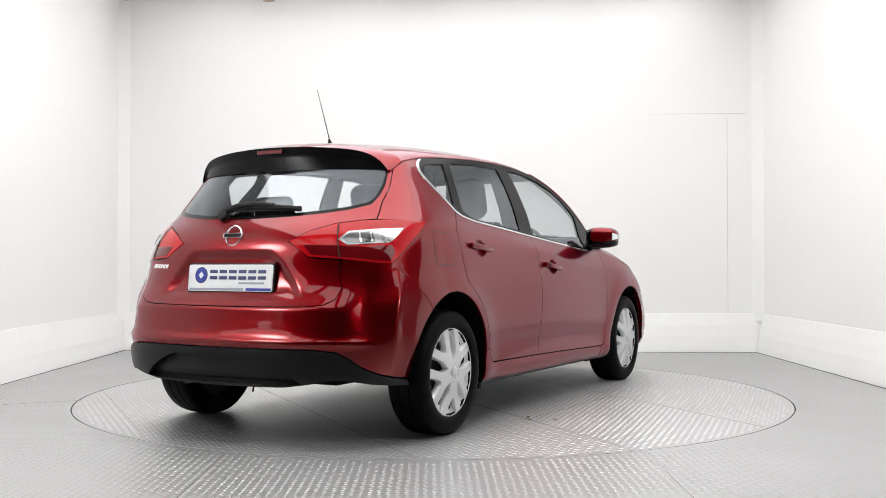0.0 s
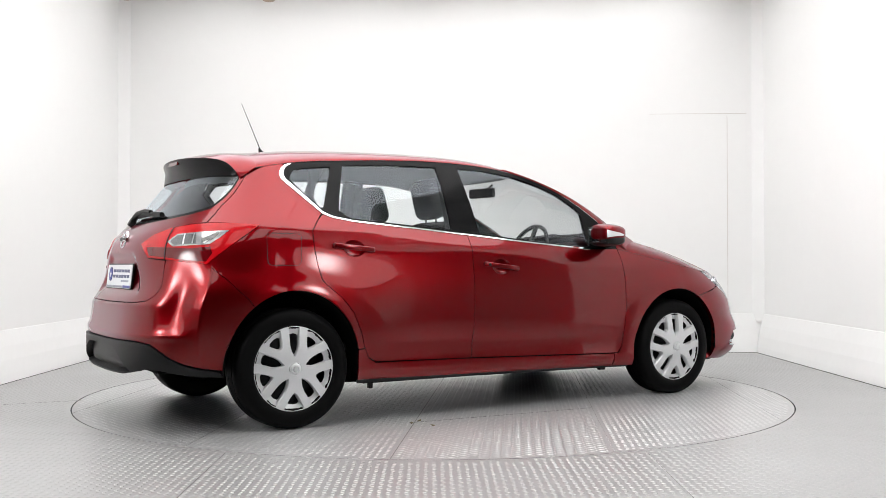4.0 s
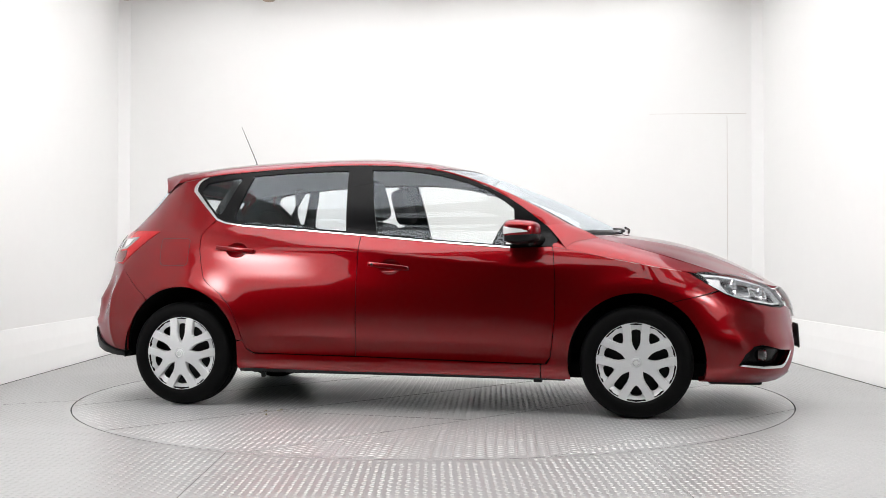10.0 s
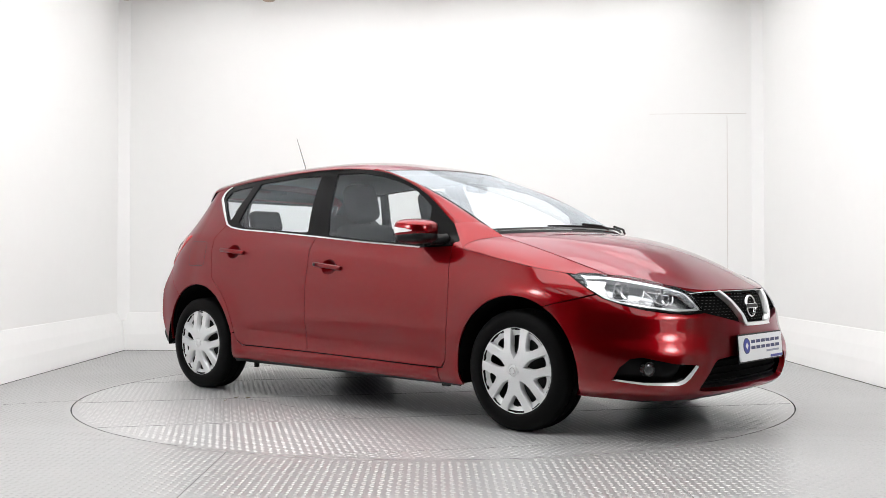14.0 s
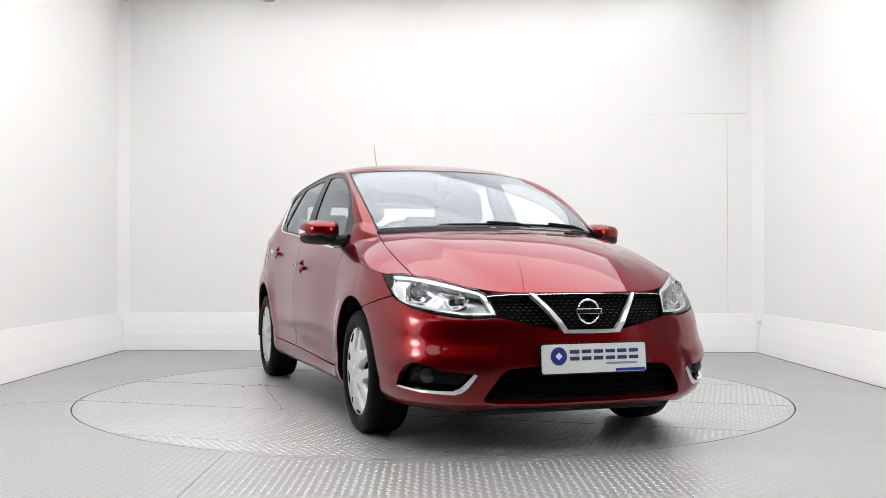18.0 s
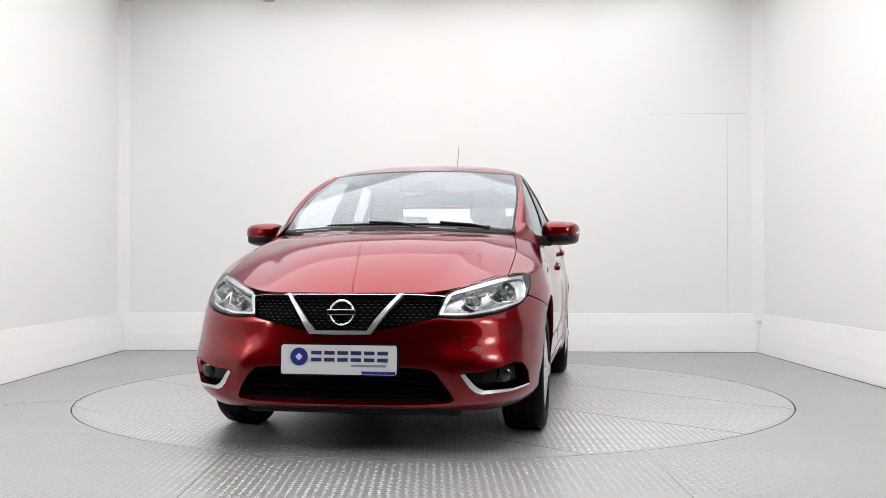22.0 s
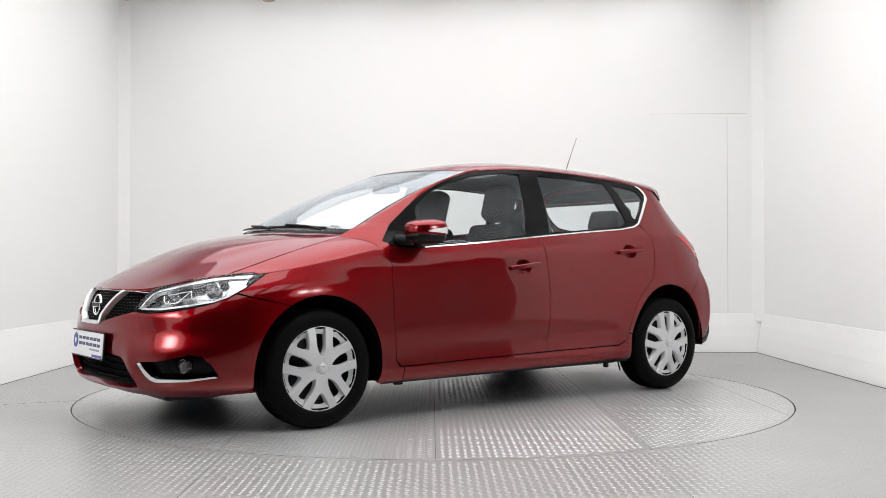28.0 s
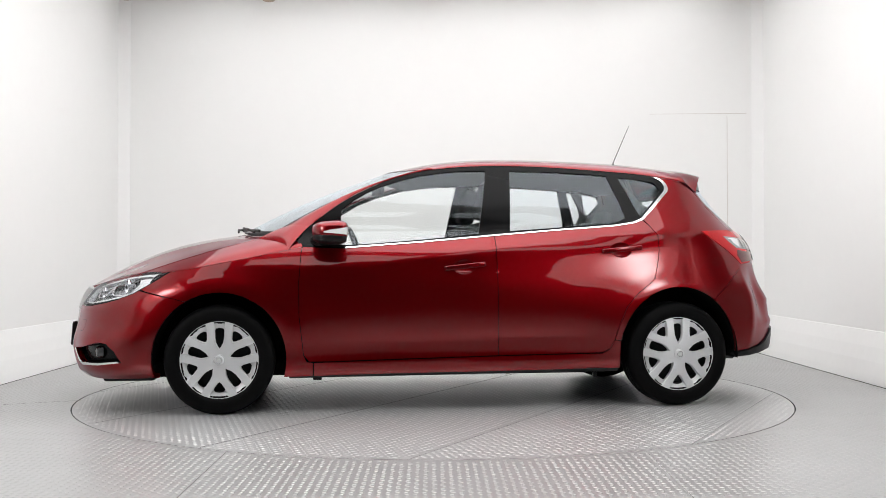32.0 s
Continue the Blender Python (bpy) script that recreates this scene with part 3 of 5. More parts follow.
def softbox():
    ob = empty("softbox", None, "eight-sided studio softbox on a black stand", "softbox")
    ob["group"] = "softboxes beside the opening"
    shell_bm = lathe([(0.70, 0.013), (0.71, 0.0), (0.705, 0.02), (0.14, 0.40), (0, 0.41)], 8)
    part("shell", shell_bm, BLACK, ob)
    part("diffuser", lathe([(0, 0.0), (0.69, 0.0), (0.70, 0.006), (0.69, 0.012), (0, 0.012)], 8), SOFT_GLOW, ob, "glowing white diffuser cloth")
    part("pole", tube([(0, 0.3, -0.05), (0, 0.3, -1.20)], 0.018), BLACK, ob)
    for k in range(3):
        a = 2 * math.pi * k / 3
        part("leg", tube([(0, 0.3, -1.15), (0.45 * math.cos(a), 0.3 + 0.45 * math.sin(a), -1.588)], 0.012), BLACK, ob)
    return ob


box_a = softbox()
box_a.matrix_basis = pose(-2.50, -2.78, 1.60, 0, 0, 134)
copy_thing(box_a, pose(2.46, -3.30, 1.60, 0, 0, -142))

# The unseen hall behind the lens; its dimness is put into the dark colours.
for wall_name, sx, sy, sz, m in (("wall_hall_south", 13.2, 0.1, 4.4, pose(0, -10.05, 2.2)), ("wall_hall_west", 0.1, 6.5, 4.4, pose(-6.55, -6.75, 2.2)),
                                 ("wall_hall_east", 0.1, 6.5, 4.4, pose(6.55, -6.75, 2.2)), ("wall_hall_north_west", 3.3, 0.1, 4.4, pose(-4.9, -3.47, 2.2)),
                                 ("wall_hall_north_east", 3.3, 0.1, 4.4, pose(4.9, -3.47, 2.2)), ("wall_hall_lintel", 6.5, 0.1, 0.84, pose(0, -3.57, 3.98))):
    tagged(part(wall_name, block(sx, sy, sz, m), HALL_CEILING if "lintel" in wall_name else HALL, None), "plain unseen hall wall, dim light put into its dark colour", "wall", kind="structure")
tagged(part("ceiling_hall", block(13.2, 6.7, 0.1, pose(0, -6.8, 4.45)), HALL_CEILING, None), "plain unseen hall ceiling, dim light put into its dark colour", "ceiling", kind="structure")

# Unseen glowing panels added as fill for the car's flanks and windscreen.
hall_fill = ceiling_light(HALL_FILL)
hall_fill["group"] = "hall light panels"
hall_fill["label"] = "unseen white fill panel added under the hall ceiling"
hall_fill.matrix_basis = pose(-2.2, -4.9, 4.40)
for lx in (-4.4, 0.0, 2.2, 4.4):
    copy_thing(hall_fill, pose(lx, -4.9, 4.40))

# ---- the floor ----
TABLE_R = 2.255


def floor_ring():
    """One sheet of floor with the turntable's round opening."""
    n, bm = 160, bmesh.new()
    inner = [bm.verts.new((TABLE_R * math.cos(2 * math.pi * i / n), TABLE_R * math.sin(2 * math.pi * i / n), 0)) for i in range(n)]
    outer_ring = []
    for i in range(n):
        a = 2 * math.pi * i / n
        c, s = math.cos(a), math.sin(a)
        k = min((6.6 / abs(c)) if abs(c) > 1e-6 else 1e9, ((3.6 if s > 0 else 10.1) / abs(s)) if abs(s) > 1e-6 else 1e9)
        outer_ring.append(bm.verts.new((k * c, k * s, 0)))
    for i in range(n):
        j = (i + 1) % n
        bm.faces.new((inner[i], outer_ring[i], outer_ring[j], inner[j]))
    return tagged(part("floor", bm, PLATE_STEEL, None), "pale grey steel tread-plate floor", "floor", kind="structure")


floor_ring()
tagged(part("floor_pit", lathe([(0, -0.06), (TABLE_R + 0.001, -0.06), (TABLE_R + 0.001, -0.001)], 160, "z"), GAP, None), "dark pit under the turntable", "floor", kind="structure")


def treads(name, place, mat, parent, label):
    """Raised lozenges of a tread plate: place gives x, y and turn of each."""
    verts, faces = [], []
    for x, y, turn in place:
        c, s, k = math.cos(turn), math.sin(turn), len(verts)
        for u, v, h in ((-0.0165, 0, 0.0002), (0, -0.0085, 0.0002), (0.0165, 0, 0.0002), (0, 0.0085, 0.0002), (-0.0085, 0, 0.0015), (0, -0.0040, 0.0018), (0.0085, 0, 0.0015), (0, 0.0040, 0.0018)):
            verts.append((x + u * c - v * s, y + u * s + v * c, h))
        faces += [(k, k + 1, k + 5, k + 4), (k + 1, k + 2, k + 6, k + 5), (k + 2, k + 3, k + 7, k + 6), (k + 3, k, k + 4, k + 7), (k + 4, k + 5, k + 6, k + 7)]
    ob = finish(name, verts, faces, mat, parent, label, smooth=False)
    ob["kind"] = "stuff"
    return ob


def lattice(x0, x1, y0, y1, pitch, turn, keep):
    c, s, out = math.cos(turn), math.sin(turn), []
    r = max(abs(v) for v in (x0, x1, y0, y1)) * 1.5
    n = int(r / pitch)
    for i in range(-n, n + 1):
        for j in range(-n, n + 1):
            u, v = i * pitch, j * pitch
            x, y = u * c - v * s, u * s + v * c
            if x0 < x < x1 and y0 < y < y1 and keep(x, y):
                out.append((x, y, turn + (math.pi / 4 if (i + j) % 2 else -math.pi / 4)))
    return out


PITCH = 0.034
for x0, x1, y0, y1, turn in ((-3.05, -0.93, -4.2, 3.2, 0.0), (-0.93, 0.93, -4.2, 3.2, 0.0), (0.93, 3.05, -4.2, 2.95, 0.0)):
    treads("floor_treads", lattice(x0 + 0.01, x1 - 0.01, y0, y1, PITCH, turn, lambda x, y: math.hypot(x, y) > TABLE_R + 0.03), FLOOR_TREAD, None, "raised lozenges of the steel floor")
# Joints between the floor's plates, in front of the turntable.
for x0, y0, x1, y1 in ((0.957, -2.061, 0.914, -4.2), (-0.94, -2.06, -0.923, -4.2), (-3.0, -0.72, -2.2, -0.35)):
    d = math.hypot(x1 - x0, y1 - y0)
    bm = block(d, 0.0022, 0.001, pose((x0 + x1) / 2, (y0 + y1) / 2, 0.0006, 0, 0, math.degrees(math.atan2(y1 - y0, x1 - x0))))
    tagged(part("floor_joint", bm, FINE_JOINT, None), "dark joint between floor plates", "joint", kind="structure")


def turntable():
    ob = empty("turntable", None, "round steel tread-plate turntable set flush in the floor", "turntable")
    r = TABLE_R - 0.006
    part("deck", lathe([(0, -0.03), (0, 0), (r - 0.002, 0), (r - 0.002, -0.03)], 160, "z"), DECK_STEEL, ob)
    # The rim is coloured dark, so the round gap reads as shaded.
    part("rim", lathe([(r - 0.0018, -0.03), (r - 0.0018, -0.0002), (r, -0.0004), (r, -0.03)], 160, "z"), FINE_JOINT, ob, "edge of the deck, coloured dark for the gap's shade")
    # Strips of plate, by turns with the pattern straight and aslant.
    turn_to = radians(53.7)
    c, s = math.cos(turn_to), math.sin(turn_to)
    strip = 0.99
    for k in range(-3, 3):
        lo, hi, way = strip * k + 0.006, strip * (k + 1) - 0.006, (0.0, math.pi / 4)[k % 2]
        spots = lattice(-2.3, 2.3, lo, hi, PITCH, way, lambda x, y: math.hypot(x, y) < TABLE_R - 0.04)
        treads("deck_treads", [(x * c - y * s, x * s + y * c, turn + turn_to) for x, y, turn in spots], TREAD, ob, "raised lozenges of the deck plate")
    for k in range(-2, 3):
        off = strip * k
        length = 2 * math.sqrt(TABLE_R ** 2 - off ** 2) - 0.04
        part("seam", block(length, 0.0032 if k == 0 else 0.0009, 0.001, Matrix.Rotation(turn_to, 4, "Z") @ Matrix.Translation((0, off, 0.0006))), FINE_JOINT, ob, "dark seam between deck plates")
    # A cross joint between two of the strips.
    part("seam", block(1.19, 0.0036, 0.001, pose(-0.173, -1.043, 0.0006, 0, 0, -4.5)), FINE_JOINT, ob, "dark seam between deck plates")
    return ob


table = turntable()


# ---- the car ----
car = empty("car", None, "metallic red five-door hatchback standing on a turntable", "car")


def A(x, z):
    return round_at(z, x=x)


def on_side(points):
    """Side-view points (x, z) as places on the skin."""
    return [(A(x, z), z) for x, z in points]


def arch(k, start, end, n=18, grow=0.0):
    """Side-view points of a wheel arch, from one angle to another in degrees (0 ahead, 90 up)."""
    (hx, hz), (rx, rz) = HUBS[k], ((0.372, 0.380), (0.368, 0.400))[k]
    return [(hx + (rx + grow) * math.cos(radians(start + (end - start) * i / n)), hz + (rz + grow) * math.sin(radians(start + (end - start) * i / n))) for i in range(n + 1)]


# The line of the roof's edge and front pillar in side view, and where it lies.
RAIL = natural((-1.60, -1.45, -1.31, -0.98, -0.635, -0.22, 0.02, 0.19, 0.36, 0.527, 0.66, 0.807, 0.93), (1.335, 1.365, 1.392, 1.425, 1.446, 1.450, 1.434, 1.408, 1.360, 1.290, 1.214, 1.105, 1.005))
CROWN = natural((-1.75, -1.594, -1.379, -1.186, -0.8, -0.457, -0.23, -0.04, 0.146, 0.36), (1.432, 1.460, 1.487, 1.507, 1.525, 1.530, 1.526, 1.511, 1.483, 1.437))


def rail_point(x):
    z = float(RAIL(x))
    return np.array((x, half_width(x, z), z))


PILLAR = natural((0, 0.5, 1), ((0.16, 0.583, 1.424), (0.66, 0.645, 1.245), (1.06, 0.655, 1.028)))
SCREEN_MID = natural((0, 0.5, 1), ((0.36, 0.0, 1.437), (0.83, 0.0, 1.258), (1.26, 0.0, 1.048)))


def screen_at(v, w):
    """The windscreen: v from its top to its foot, w from -1 to 1 across."""
    m, e, k = SCREEN_MID(v), PILLAR(v), abs(w) ** 2.3
    return np.array((m[0] + (e[0] - m[0]) * k, w * e[1], m[2] + (e[2] - m[2]) * k))


def pillar_at(u, v):
    """The front roof pillar: u from its top to its foot, v from the windscreen to the side window."""
    return (1 - v) * PILLAR(u) + v * rail_point(0.10 + 0.83 * u ** 0.95) + np.array((0.35, 0.55, 0.5)) * 0.035 * v * (1 - v) * 2


def roof_plain(u, w):
    s = math.copysign(math.sin(abs(w) * math.pi / 2), w) if w else 0.0
    k = abs(s)
    front, back = 0.36 - 0.20 * k ** 2.3, -1.42 - 0.06 * k ** 2
    x = front + (back - front) * u
    r = rail_point(x)
    return np.array((x, s * r[1], r[2] + (float(CROWN(x)) - r[2]) * max(1 - k ** 2.4, 0) ** 0.62))


def roof_at(u, w):
    """The roof; its front edge is drawn down onto the windscreen's top."""
    p = roof_plain(u, w)
    if u < 0.12:
        s = math.sin(w * math.pi / 2)
        k = abs(s)
        if k <= 0.93:
            goal = screen_at(0.014, s / 0.93) + np.array((0.001, 0, 0.0025))
        else:
            f, side = (k - 0.93) / 0.07, math.copysign(1, w)
            goal = ((1 - f) * PILLAR(0.014) + f * rail_point(0.165)) * np.array((1, side, 1))
        p = p + (goal - roof_plain(0.0, w)) * (1 - u / 0.12) ** 2
    return p


grid_sheet("roof", lambda u, v: roof_at(u, 2 * v - 1), 40, 48, PAINT, car, label="red painted roof panel")
grid_sheet("headliner", lambda u, v: roof_at(u, (2 * v - 1) * 0.93) - np.array((0, 0, 0.035)), 20, 20, LINER, car, label="pale cloth headliner")
windscreen = grid_sheet("windscreen", lambda u, v: screen_at(0.012 + 0.976 * u, 2 * v - 1), 30, 40, SCREEN, car, label="clear laminated windscreen")
windscreen.visible_shadow = False
# The dark band printed round the windscreen.
for side in (1, -1):
    grid_sheet("screen_border", lambda u, v: screen_at(u, 1.0 - 0.014 * v) + np.array((0.001, 0, 0.001)), 24, 2, GLOSS_BLACK, car, side)
    grid_sheet("pillar", pillar_at, 26, 8, PAINT, car, side, label="red front roof pillar")
for side in (1, -1):
    grid_sheet("pillar_trim", lambda u, v: ((1 - v) * PILLAR(u) + v * rail_point(0.10 + 0.83 * u ** 0.95)) - np.array((0.012, 0.022, 0.012)), 20, 4, TRIM, car, side)
grid_sheet("screen_border", lambda u, v: screen_at(0.0 + 0.010 * u, 2 * v - 1) + np.array((0.001, 0, 0.002)), 2, 36, GLOSS_BLACK, car)
grid_sheet("screen_border", lambda u, v: screen_at(0.972 + 0.028 * u, 2 * v - 1) + np.array((0.001, 0, 0.001)), 2, 36, GLOSS_BLACK, car)

# Bonnet.
HOOD_FRONT = natural((0, 0.2, 0.45, 0.58, 0.70), ((2.19, 0.717), (2.172, 0.719), (2.085, 0.731), (1.965, 0.765), (1.80, 0.800)))
HOOD_EDGE = natural((0, 0.45, 1), ((1.80, 0.70, 0.797), (1.45, 0.705, 0.912), (1.08, 0.66, 1.012)))


def hood_at(u, w):
    """u from the front edge to the windscreen, w from -1 to 1 across."""
    k = abs(w)
    f = HOOD_FRONT(0.70 * k)
    back = np.array((1.285 - 0.205 * k ** 2.4, 0.66 * k, 1.035 - 0.023 * k ** 2))
    side = HOOD_EDGE(u)
    p = np.array((f[0], 0.70 * k, f[1])) * (1 - u) + back * u
    chord = np.array((1.80, 0.70, 0.797)) * (1 - u) + np.array((1.08, 0.66, 1.012)) * u
    p = p + (side - chord) * k ** 3
    crease = 0.5 * (1 - math.tanh((k - 0.50 - 0.36 * u) / 0.07))
    p[2] += 0.050 * 4 * u * (1 - u) * (1 - k ** 2.6) + 0.013 * crease * math.sin(math.pi * min(1, u * 1.1))
    p[1] *= 1 if w >= 0 else -1
    return p


grid_sheet("hood", lambda u, v: hood_at(0.004 + u * 0.992, (2 * v - 1) * 0.995), 36, 56, PAINT, car, label="smooth red bonnet with soft creases", thick=0.014)
grid_sheet("cowl", lambda u, v: (1 - u) * hood_at(0.99, 2 * v - 1) + u * screen_at(0.96, 2 * v - 1) - np.array((0, 0, 0.018)), 3, 24, BLACK, car, label="black plastic windscreen cowl")


def fender_low(u):
    x = 1.676 + (0.888 - 1.676) * u
    z = 0.80 + 0.150 * u ** 1.15
    return x, z


def fender_top(u, s):
    x, z = fender_low(u)
    a = A(x, z)
    b, g = skin(a, z), HOOD_EDGE(u)
    t = (skin(a, z) - skin(a, z - 0.01)) / 0.01
    q = b + t * max(g[2] - z - 0.012, 0.01)
    return b * (1 - s) ** 2 + 2 * s * (1 - s) * q + g * s * s


DOOR_FRONT = [(0.849, 0.292), (0.88, 0.331), (0.906, 0.555), (0.908, 0.75), (0.896, 0.907), (0.888, 0.95)]
BELT = [(0.888, 0.952), (0.642, 0.943), (0.2, 0.977), (-0.24, 1.018), (-0.60, 1.050), (-0.974, 1.079), (-1.10, 1.098), (-1.155, 1.118)]
REAR_EDGE = [(-1.192, 1.083), (-1.235, 1.025), (-1.236, 0.941), (-1.22, 0.842), (-1.20, 0.765), (-1.161, 0.728), (-1.092, 0.675), (-1.024, 0.594), (-0.974, 0.48), (-0.952, 0.40), (-0.927, 0.35), (-0.879, 0.324)]
B_LINE = (-0.2405, -0.253)
LAMP_TAIL = [(5.05, 0.952), (4.95, 1.0), (4.82, 1.034), (4.66, 1.050), (4.50, 1.056), (4.20, 1.049), (4.265, 1.002), (4.33, 0.952), (4.40, 0.90), (4.465, 0.853), (4.60, 0.860), (4.78, 0.874), (4.97, 0.885)]
LAMP_HEAD = [(0.945, 0.798), (0.88, 0.806), (0.79, 0.803), (0.647, 0.789), (0.55, 0.768), (0.44, 0.736), (0.405, 0.714), (0.379, 0.621), (0.47, 0.612), (0.588, 0.622), (0.70, 0.635), (0.79, 0.655), (0.86, 0.685), (0.91, 0.745)]

def pod(tilt, turn, sx, sy, sz, x, z):
    """The rounded housing of a door mirror; turn 0 is ahead, 90 outwards."""
    def p(c):
        return math.copysign(abs(c) ** 0.58, c)
    ct, st, cf, sf = math.cos(radians(tilt)), math.sin(radians(tilt)), math.cos(radians(turn)), math.sin(radians(turn))
    q = np.array((sx * p(ct) * p(cf), sy * p(ct) * p(sf), sz * p(st)))
    f = max(0.0, q[0] / sx * 0.5 + 0.5) ** 2
    q[1] *= 1 - 0.28 * f
    q[2] *= 1 - 0.30 * f - 0.12 * max(q[1] / sy, 0)
    q[0] -= 0.16 * max(q[1], 0)
    return q + np.array((x, 0.896, z))


REAR_SEAM = [(-1.60, 0.672), (-1.70, 0.768)]
NOSE_SEAM = [(1.60, 0.655)]

for side in (1, -1):
    low = [fender_low(i / 14) for i in range(15)]
    poly = on_side(arch(0, 196, 60, 22) + NOSE_SEAM) + [(0.888, 0.7045), (0.917, 0.744), (0.9495, 0.799)] + on_side(low[1:] + DOOR_FRONT[::-1][1:-1] + [(0.86, 0.292), (0.825, 0.288), (0.825, 0.206)])
    fender = sheet("fender", poly, PAINT, car, side, grid=0.026, label="red front wing")
    grid_sheet("wing_crown", lambda u, v: fender_top(u, v), 30, 14, PAINT, fender, side)
    # The wing runs on up to the foot of the roof pillar.
    grid_sheet("wing_crown", lambda u, v: (1 - u) * fender_top(0.90, v) + u * pillar_at(0.90, 1 - v) + np.array((0.3, 0.6, 0.5)) * (0.002 + 0.030 * u * (1 - u)), 10, 14, PAINT, fender, side)
    # Doors.
    k = BELT.index((-0.24, 1.018))
    front = [(B_LINE[1], 0.314)] + [(0.3, 0.302), (0.721, 0.292)] + DOOR_FRONT + BELT[1:k] + [(B_LINE[0], 1.018)]
    rear = [(B_LINE[1], 0.314), (B_LINE[0], 1.018)] + BELT[k + 1:] + REAR_EDGE + [(-0.6, 0.319)]
    cups = [[(hx + 0.006 + 0.066 * math.cos(t * 0.3142), hz - 0.004 + 0.046 * math.sin(t * 0.3142)) for t in range(20)] for hx, hz in ((-0.053, 0.838), (-1.005, 0.938))]
    doors = [sheet("door", on_side(front), PAINT, car, side, holes=[on_side(cups[0])], label="closed red front door", key=("fd",), depth=0.006, grid=0.024),
             sheet("door", on_side(rear), PAINT, car, side, holes=[on_side(cups[1])], label="closed red rear door", key=("rd",), depth=0.006, grid=0.024)]
    sill = [(-0.985, 0.232), (-0.3, 0.222), (0.4, 0.216), (0.822, 0.208), (0.822, 0.286), (0.721, 0.288), (0.3, 0.298), (-0.253, 0.310), (-0.6, 0.315), (-0.879, 0.319), (-0.925, 0.347), (-0.950, 0.398), (-0.988, 0.392)]
    sheet("sill", on_side(sill), PAINT, car, side, gap=0.001, label="red door sill")
    lip = [(-0.98, 0.205), (0.96, 0.190), (0.965, 0.205), (0.4, 0.214), (-0.3, 0.220), (-0.985, 0.230)]
    sheet("sill_trim", on_side(lip), BLACK, car, side, lift=-0.006, label="black lower sill trim")
    # Rear quarter, with the rear roof pillar.
    quarter = arch(1, 12, 127, 20) + REAR_SEAM
    quarter = on_side(quarter) + [(4.465, 0.848), (4.396, 0.898), (4.325, 0.950), (4.26, 1.0), (4.195, 1.049), (4.50, 1.061), (4.575, 1.060), (4.527, 1.150), (4.451, 1.215), (4.390, 1.291), (4.342, 1.345)]
    up = [(-1.48, float(RAIL(-1.48))), (-1.40, float(RAIL(-1.40))), (-1.33, float(RAIL(-1.33))), (-1.318, 1.380), (-1.352, 1.305), (-1.255, 1.212), (-1.160, 1.122)]
    quarter += on_side(up) + on_side(REAR_EDGE[:-2]) 
    quarter_panel = sheet("quarter_panel", quarter, PAINT, car, side, grid=0.026, label="red rear quarter panel")
    if side < 0:
        flap = on_side([(-1.487, 1.007), (-1.303, 1.003), (-1.316, 0.845), (-1.49, 0.845)])
        sheet("fuel_flap", flap, PAINT, quarter_panel, side, lift=0.0015, gap=0.0, depth=0.001, corner=0.02, label="closed red fuel flap")
        sheet("flap_gap", shrink(rounded(flap, 0.02), -0.0035), GAP, quarter_panel, side, lift=0.0007, gap=0, depth=0)
    inner_side = on_side([(-1.48, 1.345), (-1.33, 1.388), (-1.352, 1.305), (-1.255, 1.212), (-1.160, 1.122), (-1.20, 1.03)]) + [(4.45, 1.03), (4.575, 1.06), (4.527, 1.150), (4.451, 1.215), (4.390, 1.291)]
    sheet("inner_trim", inner_side, TRIM, quarter_panel, side, lift=-0.022, gap=0, depth=0, grid=0.06, label="dark inner pillar trim")
    # Windows: a black surround with panes.
    top_line = [(x, float(RAIL(x))) for x in (0.93, 0.87, 0.807, 0.73, 0.66, 0.59, 0.527, 0.44, 0.36, 0.27, 0.19, 0.1, 0.02, -0.1, -0.22, -0.43, -0.635, -0.8, -0.98, -1.15, -1.31)]
    dlo = [(0.888, 0.953)] + [(0.912, 0.975)] + top_line + [(-1.340, 1.30), (-1.25, 1.212), (-1.152, 1.122)] + [(x, z + 0.004) for x, z in BELT[:0:-1]][1:]
    pane_f = [(-0.148, 1.030), (0.2, 0.995), (0.60, 0.962), (0.675, 0.966), (0.660, 1.175), (0.60, 1.222), (0.50, 1.283), (0.36, 1.338), (0.19, 1.386), (0.02, 1.411), (-0.10, 1.419), (-0.215, 1.420)]
    pane_r = [(-0.338, 1.048), (-0.362, 1.420), (-0.635, 1.418), (-0.80, 1.410), (-0.972, 1.399), (-1.030, 1.225), (-1.052, 1.135), (-0.974, 1.098), (-0.6, 1.068)]
    pane_q = [(-1.045, 1.388), (-1.20, 1.372), (-1.272, 1.358), (-1.305, 1.305), (-1.235, 1.225), (-1.158, 1.152), (-1.135, 1.160)]
    surround = sheet("window_surround", on_side(dlo), GLOSS_BLACK, car, side, holes=[on_side(p) for p in (pane_f, pane_r, pane_q)], gap=0.0, lift=-0.003, depth=0.02, grid=0.05, label="gloss black window surround and pillars")
    for pane, glass, owner, what in ((pane_f, GLASS, doors[0], "clear"), (pane_r, REAR_GLASS, doors[1], "lightly tinted"), (pane_q, REAR_GLASS, surround, "lightly tinted")):
        g = sheet("window", on_side(pane), glass, owner, side, gap=-0.004, lift=-0.008, depth=0, grid=0.07, label=what + " side window", key=("pane", what, len(pane)))
        g.visible_shadow = False
